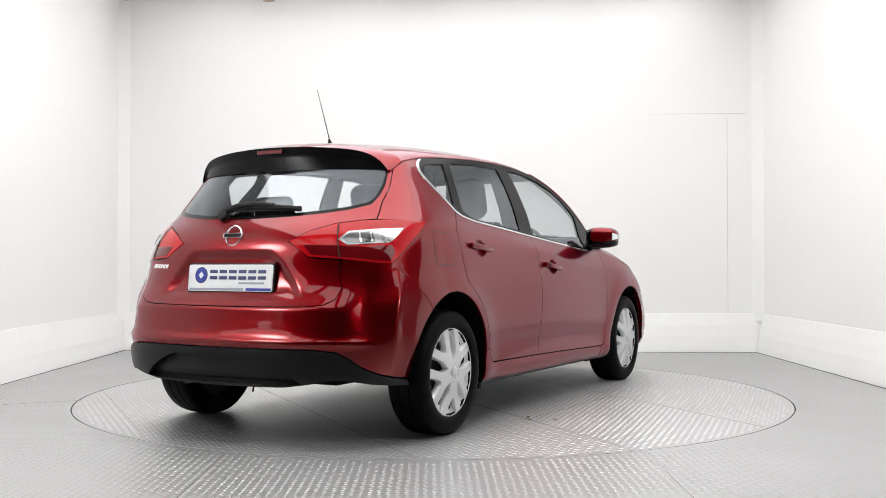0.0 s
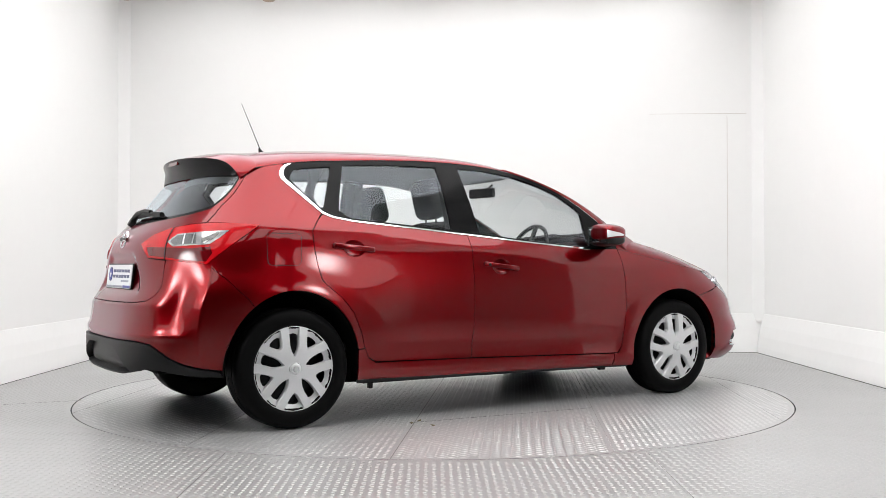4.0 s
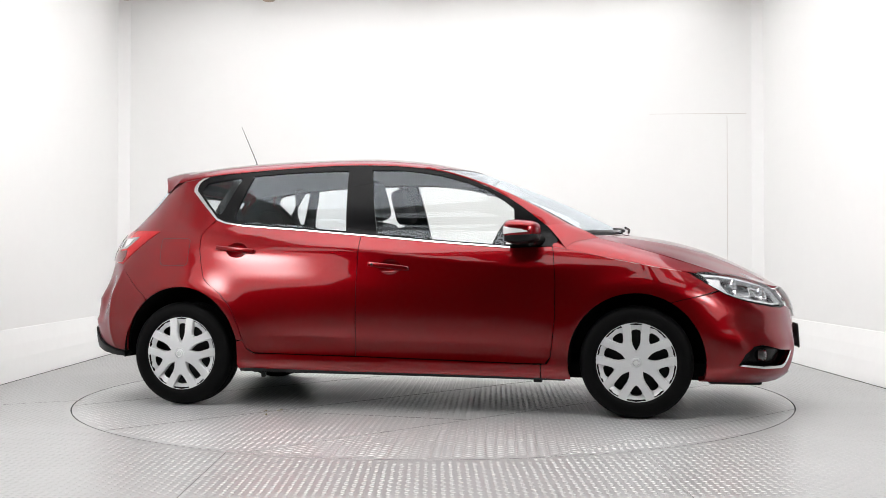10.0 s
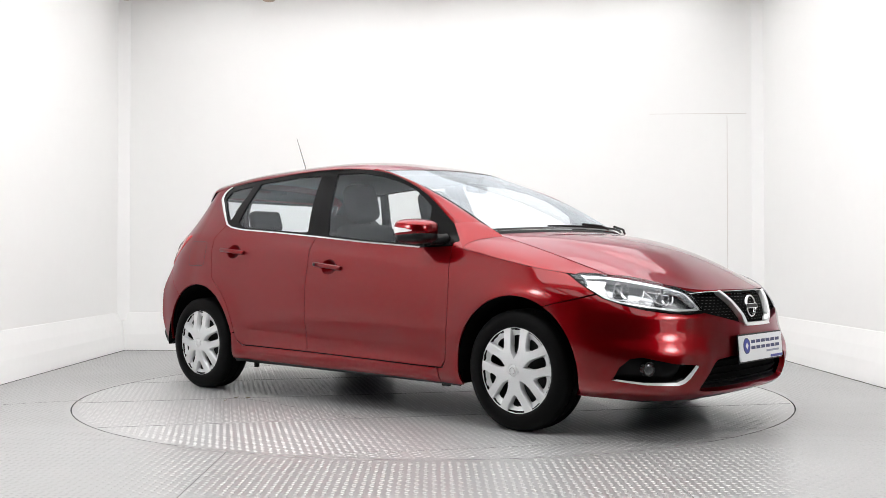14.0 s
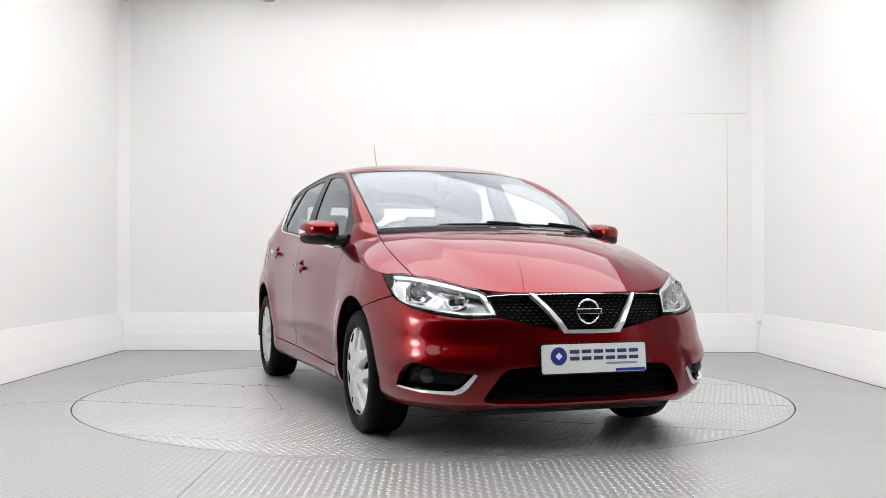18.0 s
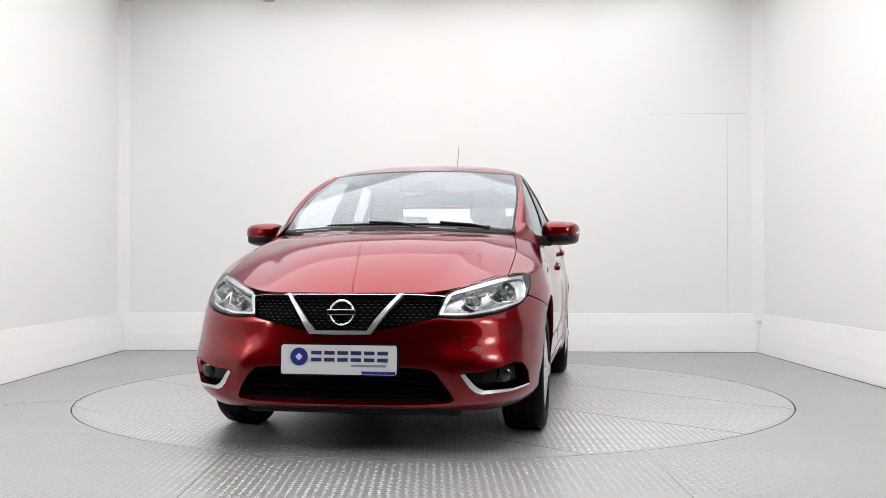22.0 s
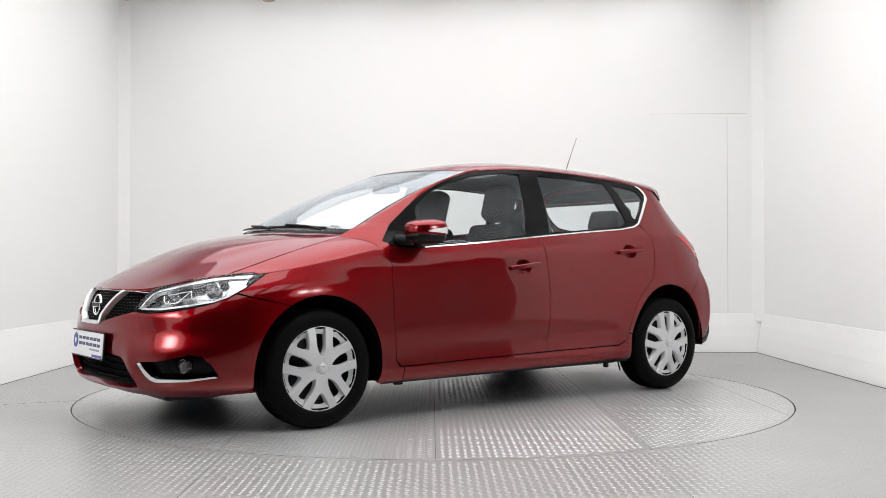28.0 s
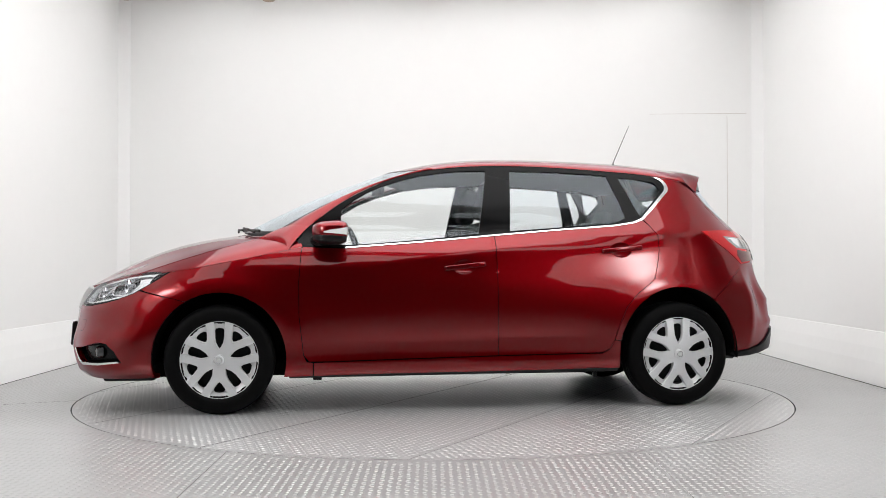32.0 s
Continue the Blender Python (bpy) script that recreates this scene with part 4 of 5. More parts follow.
    # Bright strip under and behind the windows.
    strip = [(0.655, 0.940), (0.2, 0.975), (-0.24, 1.016), (-0.60, 1.048), (-0.974, 1.077), (-1.10, 1.096), (-1.158, 1.117), (-1.256, 1.207), (-1.352, 1.300), (-1.357, 1.322), (-1.352, 1.345), (-1.337, 1.366), (-1.312, 1.383), (-1.28, 1.393),
             (-1.28, 1.387), (-1.306, 1.375), (-1.324, 1.357), (-1.333, 1.338), (-1.335, 1.320), (-1.328, 1.304), (-1.240, 1.214), (-1.153, 1.128), (-1.097, 1.104), (-0.974, 1.0845), (-0.60, 1.0555), (-0.24, 1.0235), (0.2, 0.9825), (0.655, 0.9475)]
    sheet("chrome_strip", on_side(strip), CHROME, surround, side, gap=0, lift=0.004, depth=0.008, grid=0.06, label="bright chrome window strip")
    # Door handles.
    for owner, hx, hz, turn in ((doors[1], -1.005, 0.938, 5.5), (doors[0], -0.053, 0.838, 6.5)):
        hw = half_width(hx, hz)
        m = Matrix.Translation((hx, side * (hw + 0.024), hz)) @ Matrix.Rotation(radians(turn), 4, "Y")
        bm = block(0.245, 0.022, 0.032, None, 0.010, 3)
        for v in bm.verts:
            v.co.y -= 0.9 * v.co.x ** 2
            v.co.z *= 1 - 1.2 * abs(v.co.x)
        if side < 0:
            bm.transform(Matrix.Diagonal((1, -1, 1, 1)))
        bm.transform(m)
        pull = part("handle", bm, PAINT, owner, "body-coloured pull handle", smooth=True)
        if hx > -0.5 and side < 0:
            bm = lathe([(0, 0.006), (0.007, 0.006), (0.0085, 0.003), (0.0085, 0)], 16, "z")
            bm.transform(Matrix.Translation((hx - 0.095, side * (hw + 0.0285), hz + 0.010)) @ Matrix.Rotation(radians(-90 * side), 4, "X"))
            part("keyhole", bm, STEEL, pull, smooth=True)
        mid_a, cup = A(hx + 0.006, hz), cups[0] if hx > -0.5 else cups[1]

        def bowl(a, z):
            r = min(1.0, math.hypot((a - mid_a) / 0.066, (z - hz + 0.004) / 0.046))
            return skin(a, z) - np.array((0, 0.024 * (1 - r * r) ** 0.7, 0))
        sheet("handle_cup", on_side(cup), PAINT, owner, side, surface=bowl, gap=-0.001, depth=0, grid=0.014, key=("cup", hx))
        for ex in (-0.105, 0.10):
            part("handle_foot", block(0.03, 0.03, 0.022, Matrix.Translation((hx + ex, side * (hw + 0.006), hz - ex * math.tan(radians(turn)))), 0.005), PAINT, owner, smooth=True)
    # Tail lamp.
    lamp_ob = sheet("tail_light", shrink(LAMP_TAIL, -0.003), RED_LENS, car, side, gap=0.0005, lift=0.003, grid=0.03, label="red and clear wraparound tail light")
    clear = sheet("clear_lens", [(4.800, 0.962), (4.742, 1.000), (4.545, 1.013), (4.385, 1.019), (4.425, 0.982), (4.480, 0.948), (4.746, 0.937)], CLEAR_LENS, lamp_ob, side, gap=0, lift=0.0055, depth=0.003, grid=0.03, label="clear silver reversing lens")
    sheet("lens_dark", [(4.775, 0.964), (4.735, 0.992), (4.600, 1.000), (4.575, 0.950), (4.742, 0.944)], FOG_GLASS, clear, side, gap=0, lift=0.0066, depth=0.001, grid=0.03, label="dark grey inner lens")
    for facet in ([(4.525, 0.950), (4.560, 1.004), (4.440, 1.008), (4.470, 0.974)], [(4.66, 0.948), (4.675, 1.0), (4.684, 1.0), (4.672, 0.946)], [(4.595, 0.952), (4.608, 1.002), (4.615, 1.002), (4.604, 0.951)]):
        sheet("lens_rib", facet, CHROME, clear, side, gap=0, lift=0.0080, depth=0.001, grid=0.03, key=("rib", facet[0]))
    sheet("lower_lens", [(4.985, 0.936), (4.763, 0.932), (4.62, 0.926), (4.468, 0.936), (4.445, 0.903), (4.476, 0.862), (4.60, 0.867), (4.78, 0.881), (4.955, 0.893)], DARK_RED, lamp_ob, side, gap=0, lift=0.0055, depth=0.003, grid=0.03, label="dark red lower lens")
    sheet("lamp_seam", [(4.797, 0.874), (4.803, 0.874), (4.806, 1.034), (4.800, 1.034)], GAP, lamp_ob, side, gap=0, lift=0.0088, depth=0.002, grid=0.03, label="dark gap across the lamp")
    # Headlamp.
    head = sheet("headlight", shrink(LAMP_HEAD, -0.012), LAMP_BOWL, car, side, gap=0, lift=-0.06, depth=0.0, grid=0.04, label="clear headlight with twin reflectors and silver trim")
    sheet("lamp_edge", shrink(LAMP_HEAD, -0.004), GLOSS_BLACK, head, side, holes=[shrink(LAMP_HEAD, 0.0015)], gap=0, lift=-0.003, depth=0.05, grid=0.03, label="thin black lamp edge")
    lens = sheet("lens", LAMP_HEAD, LENS, head, side, gap=0.002, lift=0.003, depth=0.0, grid=0.04, label="clear plastic lens")
    lens.visible_shadow = False
    top_band = [(0.940, 0.793), (0.88, 0.801), (0.79, 0.798), (0.647, 0.784), (0.55, 0.763), (0.44, 0.731), (0.412, 0.712), (0.388, 0.628), (0.402, 0.632), (0.432, 0.716), (0.50, 0.734), (0.60, 0.756), (0.70, 0.775), (0.77, 0.784), (0.868, 0.786), (0.884, 0.75), (0.868, 0.69), (0.90, 0.742)]
    sheet("silver_trim", top_band, LAMP_GREY, head, side, gap=0, lift=-0.012, depth=0.03, grid=0.03, label="pale silver trim along the lamp's top")
    sheet("lamp_tip", [(0.940, 0.792), (0.885, 0.799), (0.872, 0.787), (0.885, 0.752), (0.900, 0.744)], GLOSS_BLACK, head, side, gap=0, lift=-0.008, depth=0.02, grid=0.02, label="black tip of the lamp")
    sheet("indicator_block", [(0.866, 0.783), (0.765, 0.776), (0.805, 0.748), (0.826, 0.690), (0.832, 0.676), (0.866, 0.690), (0.883, 0.752)], LAMP_SILVER, head, side, gap=0.001, lift=-0.022, depth=0.03, grid=0.02, label="white lamp block")
    sheet("day_light", [(0.835, 0.684), (0.742, 0.668), (0.667, 0.655), (0.53, 0.637), (0.405, 0.637), (0.400, 0.629), (0.53, 0.628), (0.667, 0.645), (0.742, 0.658), (0.84, 0.676)], LAMP_SILVER, head, side, gap=0, lift=-0.016, depth=0.03, grid=0.03, label="pale light strip")
    # Pale rims shape the two reflector chambers.
    for name, rim_pts in (("chamber_rim", [(0.812, 0.735), (0.818, 0.690), (0.800, 0.676), (0.690, 0.668), (0.660, 0.678), (0.621, 0.715), (0.560, 0.702), (0.495, 0.690)]),
                          ("chamber_rim", [(0.621, 0.715), (0.604, 0.664), (0.590, 0.656), (0.535, 0.653), (0.516, 0.662), (0.489, 0.695)])):
        pts = []
        for (a0, z0), (a1, z1) in zip(rim_pts, rim_pts[1:]):
            for i in range(4):
                q = np.array(skin(a0 + (a1 - a0) * i / 4, z0 + (z1 - z0) * i / 4)) - np.array((0.026, 0.012, 0))
                pts.append(Vector((q[0], q[1] * side, q[2])))
        part(name, tube(pts, 0.0030, 6), LAMP_SILVER, head, "pale reflector rim", smooth=True)
    for ca, cz, r in ((0.725, 0.720, 0.044), (0.548, 0.682, 0.036)):
        p = skin(ca, cz)
        n = Vector((0.93, 0.36, 0.05))
        q = Vector(p) - n * 0.045
        q.y *= side
        n.y *= side
        m = Matrix.Translation(q) @ n.to_track_quat("Z", "Y").to_matrix().to_4x4()
        bm = lathe([(0.3 * r, -0.03), (0.55 * r, -0.022), (0.8 * r, -0.006), (r, 0.016), (r * 1.06, 0.018), (r * 1.06, 0.010)], 16, "z")
        bm.transform(m)
        part("reflector", bm, REFLECTOR, head, "faceted chrome bowl reflector")
        bm = lathe([(0, 0.014), (0.25 * r, 0.012), (0.42 * r, 0.002), (0.45 * r, -0.03), (0, -0.032)], 20, "z")
        bm.transform(m)
        part("bulb", bm, CLEAR_LENS, head, smooth=True)
        for ang in range(0, 360, 60):
            part("facet", block(0.7 * r, 0.30 * r, 0.003, m @ Matrix.Rotation(radians(ang), 4, "Z") @ Matrix.Translation((0.72 * r, 0, 0.004)) @ Matrix.Rotation(radians(-35 - ang % 50), 4, "Y")), CHROME, head)
    # Door mirror.
    mirror = grid_sheet("mirror", lambda u, v: pod(180 * u - 90, 360 * v, 0.098, 0.115, 0.063, 0.735, 1.040), 18, 36, PAINT, car, side, label="body-coloured door mirror with black foot")
    grid_sheet("mirror_base", lambda u, v: pod(180 * u - 90, 360 * v, 0.093, 0.110, 0.046, 0.737, 1.004), 14, 32, BLACK, mirror, side, label="black lower housing")
    grid_sheet("indicator", lambda u, v: pod(-4 + (2 * v - 1) * (2 + 10 * u), 72 + 66 * u, 0.0995, 0.1165, 0.065, 0.735, 1.040), 14, 6, AMBER, mirror, side, label="clear side indicator")
    part("mirror_rim", block(0.016, 0.186, 0.108, Matrix.Translation((0.652, side * 0.890, 1.028)), 0.007, 3), BLACK, mirror, smooth=True)
    part("mirror_glass", block(0.005, 0.162, 0.088, Matrix.Translation((0.644, side * 0.890, 1.028)), 0.002), MIRROR, mirror, "silvered mirror glass")
    bm = tube([(0.77, side * 0.84, 0.982), (0.80, side * 0.79, 0.985), (0.82, side * 0.755, 0.99)], 0.030, 10)
    part("foot", bm, BLACK, mirror, smooth=True)
    # Near-black sheet behind the gaps; its colour stands for the shade in there.
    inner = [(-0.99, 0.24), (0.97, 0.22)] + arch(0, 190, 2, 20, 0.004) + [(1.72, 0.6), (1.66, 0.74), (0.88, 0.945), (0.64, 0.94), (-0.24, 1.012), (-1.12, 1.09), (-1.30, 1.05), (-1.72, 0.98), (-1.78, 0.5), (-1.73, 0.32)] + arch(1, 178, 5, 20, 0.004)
    sheet("gap_shade", on_side(inner), DARK, car, side, gap=0, lift=-0.035, depth=0, grid=0.08)

# ---- front end ----
def mirrored(half):
    """A half outline from middle to middle, as a whole outline across the nose."""
    return half + [(-a, z) for a, z in half[::-1] if a > 1e-6]


def tail_mirrored(half):
    return half + [(10.5 - a, z) for a, z in half[::-1] if a < 5.25 - 1e-6]


seam = [(0.868, 0.683), (0.886, 0.701)] + on_side(NOSE_SEAM[::-1] + arch(0, 60, -14, 14) + [(1.68, 0.208)])
under_lamp = [(0.0, 0.541), (0.10, 0.552), (0.352, 0.606), (0.378, 0.612), (0.47, 0.605), (0.578, 0.611), (0.70, 0.628), (0.79, 0.649), (0.843, 0.672)]
front_half = under_lamp + seam + [(0.82, 0.196), (0.60, 0.190), (0.42, 0.196), (0.30, 0.212), (0.0, 0.212)]
intake = [(0.0, 0.400), (0.20, 0.397), (0.285, 0.388), (0.312, 0.372), (0.343, 0.320), (0.384, 0.252), (0.372, 0.240), (0.30, 0.232), (0.0, 0.226)]
fog = [(0.80, 0.410), (0.87, 0.402), (0.93, 0.36), (0.955, 0.297), (0.76, 0.282), (0.54, 0.277), (0.50, 0.30), (0.43, 0.368), (0.60, 0.378)]
bumper = sheet("front_bumper", mirrored(front_half), PAINT, car, 1, holes=[mirrored(intake), fog, [(-a, z) for a, z in fog]], gap=0.0015, depth=0.03, grid=0.026, label="red front bumper with black intakes")
sheet("intake_back", mirrored(shrink(intake, -0.02)), DARK, bumper, 1, gap=0, lift=-0.06, depth=0, grid=0.08)
for zc in (0.26, 0.295, 0.33, 0.365):
    bar = [(0.0, zc + 0.005), (0.33, zc + 0.005), (0.33, zc - 0.005), (0.0, zc - 0.005)]
    sheet("intake_bar", mirrored(bar), DARK, bumper, 1, gap=0, lift=-0.045, depth=0.02, grid=0.06)
under = [(0.0, 0.232), (0.30, 0.232), (0.45, 0.215), (0.60, 0.206), (0.70, 0.204), (0.70, 0.172), (0.5, 0.162), (0.0, 0.170)]
sheet("lower_lip", mirrored(under), BLACK, bumper, 1, gap=0, lift=-0.028, depth=0.05, grid=0.05, label="black lower lip")
for side in (1, -1):
    sheet("fog_recess", shrink(fog, -0.012), GLOSS_BLACK, bumper, side, gap=0, lift=-0.045, depth=-0.043, grid=0.05)
    p = Vector(skin(0.735, 0.352)) - Vector((0.022, 0.018, 0))
    n = Vector((0.94, 0.30, 0))
    p.y, n.y = p.y * side, n.y * side
    bm = lathe([(0, 0.010), (0.017, 0.009), (0.028, 0.003), (0.031, -0.004), (0.035, -0.004), (0.036, -0.03), (0, -0.03)], 28, "z")
    bm.transform(Matrix.Translation(p) @ n.to_track_quat("Z", "Y").to_matrix().to_4x4())
    part("fog_light", bm, FOG_LENS, bumper, "round fog light", smooth=True)
    blade = [(0.945, 0.297), (0.76, 0.280), (0.54, 0.274), (0.500, 0.284), (0.470, 0.306), (0.430, 0.362), (0.452, 0.368), (0.492, 0.324), (0.516, 0.304), (0.555, 0.291), (0.76, 0.291), (0.93, 0.304)]
    sheet("fog_trim", blade, CHROME, bumper, side, gap=0, lift=0.004, depth=0.02, grid=0.03, label="bright chrome fog lamp blade")

grille_half = [(0.0, 0.712), (0.15, 0.711), (0.30, 0.709), (0.402, 0.703), (0.375, 0.616), (0.352, 0.610), (0.22, 0.580), (0.10, 0.556), (0.0, 0.546)]
grille = sheet("grille", mirrored(grille_half), DARK, car, 1, gap=0, lift=-0.03, depth=0, grid=0.05, label="black mesh grille with chrome V")
sheet("grille_top", mirrored([(0.0, 0.7155), (0.15, 0.7145), (0.30, 0.7125), (0.404, 0.7055), (0.404, 0.7035), (0.30, 0.7105), (0.15, 0.7125), (0.0, 0.7135)]), CHROME, grille, 1, gap=0, lift=0.0, depth=0.02, grid=0.04, label="thin bright top edge")
cells_v, cells_f = [], []
for row in range(11):
    for col in range(-17, 18):
        a, z = (col + 0.5 * (row % 2)) * 0.026, 0.556 + row * 0.0142
        if not inside((abs(a), z), shrink(grille_half, 0.006)) or not inside((abs(a) + 0.008, z), shrink(grille_half, 0.004)):
            continue
        k = len(cells_v)
        for da, dz, d in ((-0.006, -0.001, -0.015), (0.006, -0.001, -0.015), (0.006, 0.001, -0.018), (-0.006, 0.001, -0.018)):
            q = skin(a + da, z + dz)
            cells_v.append(q + np.array((d, 0, 0)))
        cells_f.append((k, k + 1, k + 2, k + 3))
mesh_ob = finish("grille_mesh", cells_v, cells_f, BLACK, grille, "black grille mesh", smooth=False)
mesh_ob["kind"] = "stuff"
for side in (1, -1):
    sheet("chrome_wing", [(0.224, 0.712), (0.207, 0.712), (0.087, 0.556), (0.084, 0.540), (0.101, 0.543)], SATIN, grille, side, gap=0, lift=0.010, depth=0.03, grid=0.02, label="chrome arm of the V")
sheet("chrome_wing", mirrored([(0.0, 0.556), (0.09, 0.556), (0.100, 0.540), (0.0, 0.538)]), SATIN, grille, 1, gap=0, lift=0.014, depth=0.03, grid=0.03, label="chrome foot of the V")


def badge(parent, p, n, r, tilt=0.0):
    """A round chrome badge: a ring with a bar across."""
    m = Matrix.Translation(p) @ Vector(n).to_track_quat("Z", "Y").to_matrix().to_4x4()
    bm = lathe([(r, 0.0), (r * 0.99, 0.007), (r * 0.91, 0.011), (r * 0.83, 0.007), (r * 0.81, 0.0)], 40, "z", True)
    bm.transform(m)
    b = part("badge", bm, CHROME, parent, "round chrome badge", smooth=True)
    part("badge_bar", block(r * 2.25, r * 0.44, 0.012, m @ Matrix.Translation((0, 0, 0.008)), 0.003), CHROME, b)
    part("badge_field", block(r * 1.96, r * 0.34, 0.004, m @ Matrix.Translation((0, 0, 0.0145)), 0.001), GLOSS_BLACK, b)
    return b


badge(grille, (2.222, 0, 0.634), (1, 0, 0.12), 0.058)


def number_plate(parent, x, z, face, lean, w=0.52, h=0.128):
    """A dealer's plate: a blue disc, a row of navy bars and a grey line, with a blue strip at its foot."""
    m = Matrix.Translation((x, 0, z)) @ Matrix.Rotation(radians(90 * face), 4, "Z") @ Matrix.Rotation(radians(90 - lean), 4, "X")
    def slab(sx, sy, sz, r, mat4):
        bm, n = bmesh.new(), 6
        ring = [(cx + r * math.cos(radians(a0 + 90 * i / n)), cy + r * math.sin(radians(a0 + 90 * i / n))) for cx, cy, a0 in ((sx / 2 - r, sy / 2 - r, 0), (r - sx / 2, sy / 2 - r, 90), (r - sx / 2, r - sy / 2, 180), (sx / 2 - r, r - sy / 2, 270)) for i in range(n + 1)]
        lo, hi = [[bm.verts.new((px_, py_, h)) for px_, py_ in ring] for h in (-sz / 2, sz / 2)]
        bm.faces.new(hi), bm.faces.new(lo[::-1])
        for i in range(len(ring)):
            bm.faces.new((lo[i - 1], lo[i], hi[i], hi[i - 1]))
        bm.transform(mat4)
        return bm
    plate = part("number_plate", slab(w, h, 0.006, 0.012, m), PLATE, parent, "white dealer's plate with navy marks")
    part("plate_frame", slab(w + 0.014, h + 0.014, 0.005, 0.016, m @ Matrix.Translation((0, 0, -0.004))), BLACK, plate)
    up = m @ Matrix.Translation((0, 0, 0.0036))

    def bar(bx, by, bw, bh, mat):
        part("plate_mark", block(bw, bh, 0.0012, up @ Matrix.Translation((bx, by, 0))), mat, plate)
    bm = lathe([(0, 0.0), (0, 0.0012), (0.0395, 0.0012), (0.0395, 0)], 36, "z")
    bm.transform(up @ Matrix.Translation((-0.178, 0.012, 0)))
    part("plate_disc", bm, INK, plate, "navy disc")
    bm = lathe([(0.034, 0.0012), (0.034, 0.0018), (0, 0.0018)], 36, "z")
    bm.transform(up @ Matrix.Translation((-0.178, 0.012, 0)))
    part("plate_disc", bm, BLUE, plate, "blue disc")
    part("plate_mark", block(0.024, 0.024, 0.0012, up @ Matrix.Translation((-0.178, 0.012, 0.0018)) @ Matrix.Rotation(radians(45), 4, "Z")), PLATE, plate)
    for i in range(6):
        for dz in (0.030, 0.000):
            bar(-0.100 + i * 0.0595, dz, 0.047, 0.016, INK)
    bar(0.135, -0.025, 0.155, 0.010, INK_GREY)
    bar(0.18, -0.055, 0.15, 0.013, BLUE)
    bar(-0.08, -0.055, 0.34, 0.011, INK_GREY if face < 0 else PLATE)


tow_a = round_at(0.497, y=0.56)
sheet("tow_gap", rounded([(tow_a - 0.036, 0.464), (tow_a + 0.036, 0.464), (tow_a + 0.036, 0.530), (tow_a - 0.036, 0.530)], 0.012), GAP, bumper, 1, gap=0, lift=0.0006, depth=0, grid=0.02)
sheet("tow_cover", rounded([(tow_a - 0.034, 0.466), (tow_a + 0.034, 0.466), (tow_a + 0.034, 0.528), (tow_a - 0.034, 0.528)], 0.011), PAINT, bumper, 1, gap=0, lift=0.0014, depth=0.001, grid=0.02, label="square red tow-eye cover")

number_plate(bumper, 2.281, 0.430, 1, 4)

# ---- rear end ----
MARK_A, MARK_SIDE = 4.842, 1
tailgate_half = [(5.25, 0.650), (5.0, 0.655), (4.91, 0.664), (4.85, 0.688), (4.82, 0.735), (4.818, 0.80), (4.80, 0.868), (4.972, 0.879), (5.057, 0.952), (4.95, 1.006), (4.82, 1.040), (4.66, 1.056), (4.579, 1.062), (4.531, 1.150), (4.455, 1.215), (4.394, 1.291), (4.37, 1.335), (5.25, 1.352)]
rear_glass = [(5.25, 1.068), (5.08, 1.075), (4.90, 1.090), (4.75, 1.108), (4.61, 1.135), (4.535, 1.185), (4.478, 1.235), (4.438, 1.29), (4.425, 1.328), (5.25, 1.345)]
tailgate = sheet("tailgate", tail_mirrored(tailgate_half), PAINT, car, 1, holes=[tail_mirrored(rear_glass)], gap=0.002, grid=0.018, label="closed red tailgate")
g = sheet("rear_window", tail_mirrored(rear_glass), REAR_GLASS, tailgate, 1, gap=-0.004, lift=-0.004, depth=0, grid=0.07, label="tinted rear window")
g.visible_shadow = False
band = sheet("rear_window_border", tail_mirrored(rear_glass), GLOSS_BLACK, tailgate, 1, holes=[shrink(tail_mirrored(rear_glass), 0.018)], gap=0, lift=-0.0025, depth=0, grid=0.05)
sheet("tailgate_trim", tail_mirrored([(5.25, 1.025), (4.80, 1.025), (4.60, 1.055), (4.536, 1.150), (4.46, 1.215), (4.40, 1.291), (4.376, 1.333), (5.25, 1.350)]), TRIM, tailgate, 1, holes=[tail_mirrored(shrink(rear_glass, -0.002))], gap=0, lift=-0.02, depth=0, grid=0.06, label="dark inner tailgate trim")
rear_seam = [(4.798, 0.864), (4.78, 0.8715), (4.60, 0.8575), (4.465, 0.8505)] + on_side(REAR_SEAM[::-1] + arch(1, 127, 179, 10)) + [(4.43, 0.333), (4.53, 0.352), (4.63, 0.383), (4.72, 0.423), (4.80, 0.452), (4.95, 0.463), (5.12, 0.462), (5.25, 0.460)]
rear_half = [(5.25, 0.649), (5.0, 0.654), (4.909, 0.663), (4.8485, 0.687), (4.8180, 0.735), (4.8160, 0.80)] + rear_seam
rear_bumper = sheet("rear_bumper", tail_mirrored(rear_half), PAINT, car, 1, gap=0.0015, grid=0.026, label="red rear bumper with black lower part")
valance = [(5.25, 0.457), (5.12, 0.459), (4.95, 0.460), (4.80, 0.448), (4.72, 0.418), (4.63, 0.378), (4.53, 0.347), (4.43, 0.328), (4.335, 0.314), (4.325, 0.290), (4.45, 0.297), (4.58, 0.308), (4.70, 0.325), (4.80, 0.330), (4.92, 0.312), (5.05, 0.295), (5.25, 0.288)]
diffuser = [(5.25, 0.425), (round_at(0.42, y=0.28, rear=True), 0.421), (round_at(0.34, y=0.42, rear=True), 0.345), (round_at(0.30, y=0.47, rear=True), 0.306), (5.25, 0.300)]
sheet("valance", tail_mirrored(valance), BLACK, rear_bumper, 1, holes=[tail_mirrored(diffuser)], gap=0, lift=0.012, depth=0.05, grid=0.03, label="black plastic lower bumper")
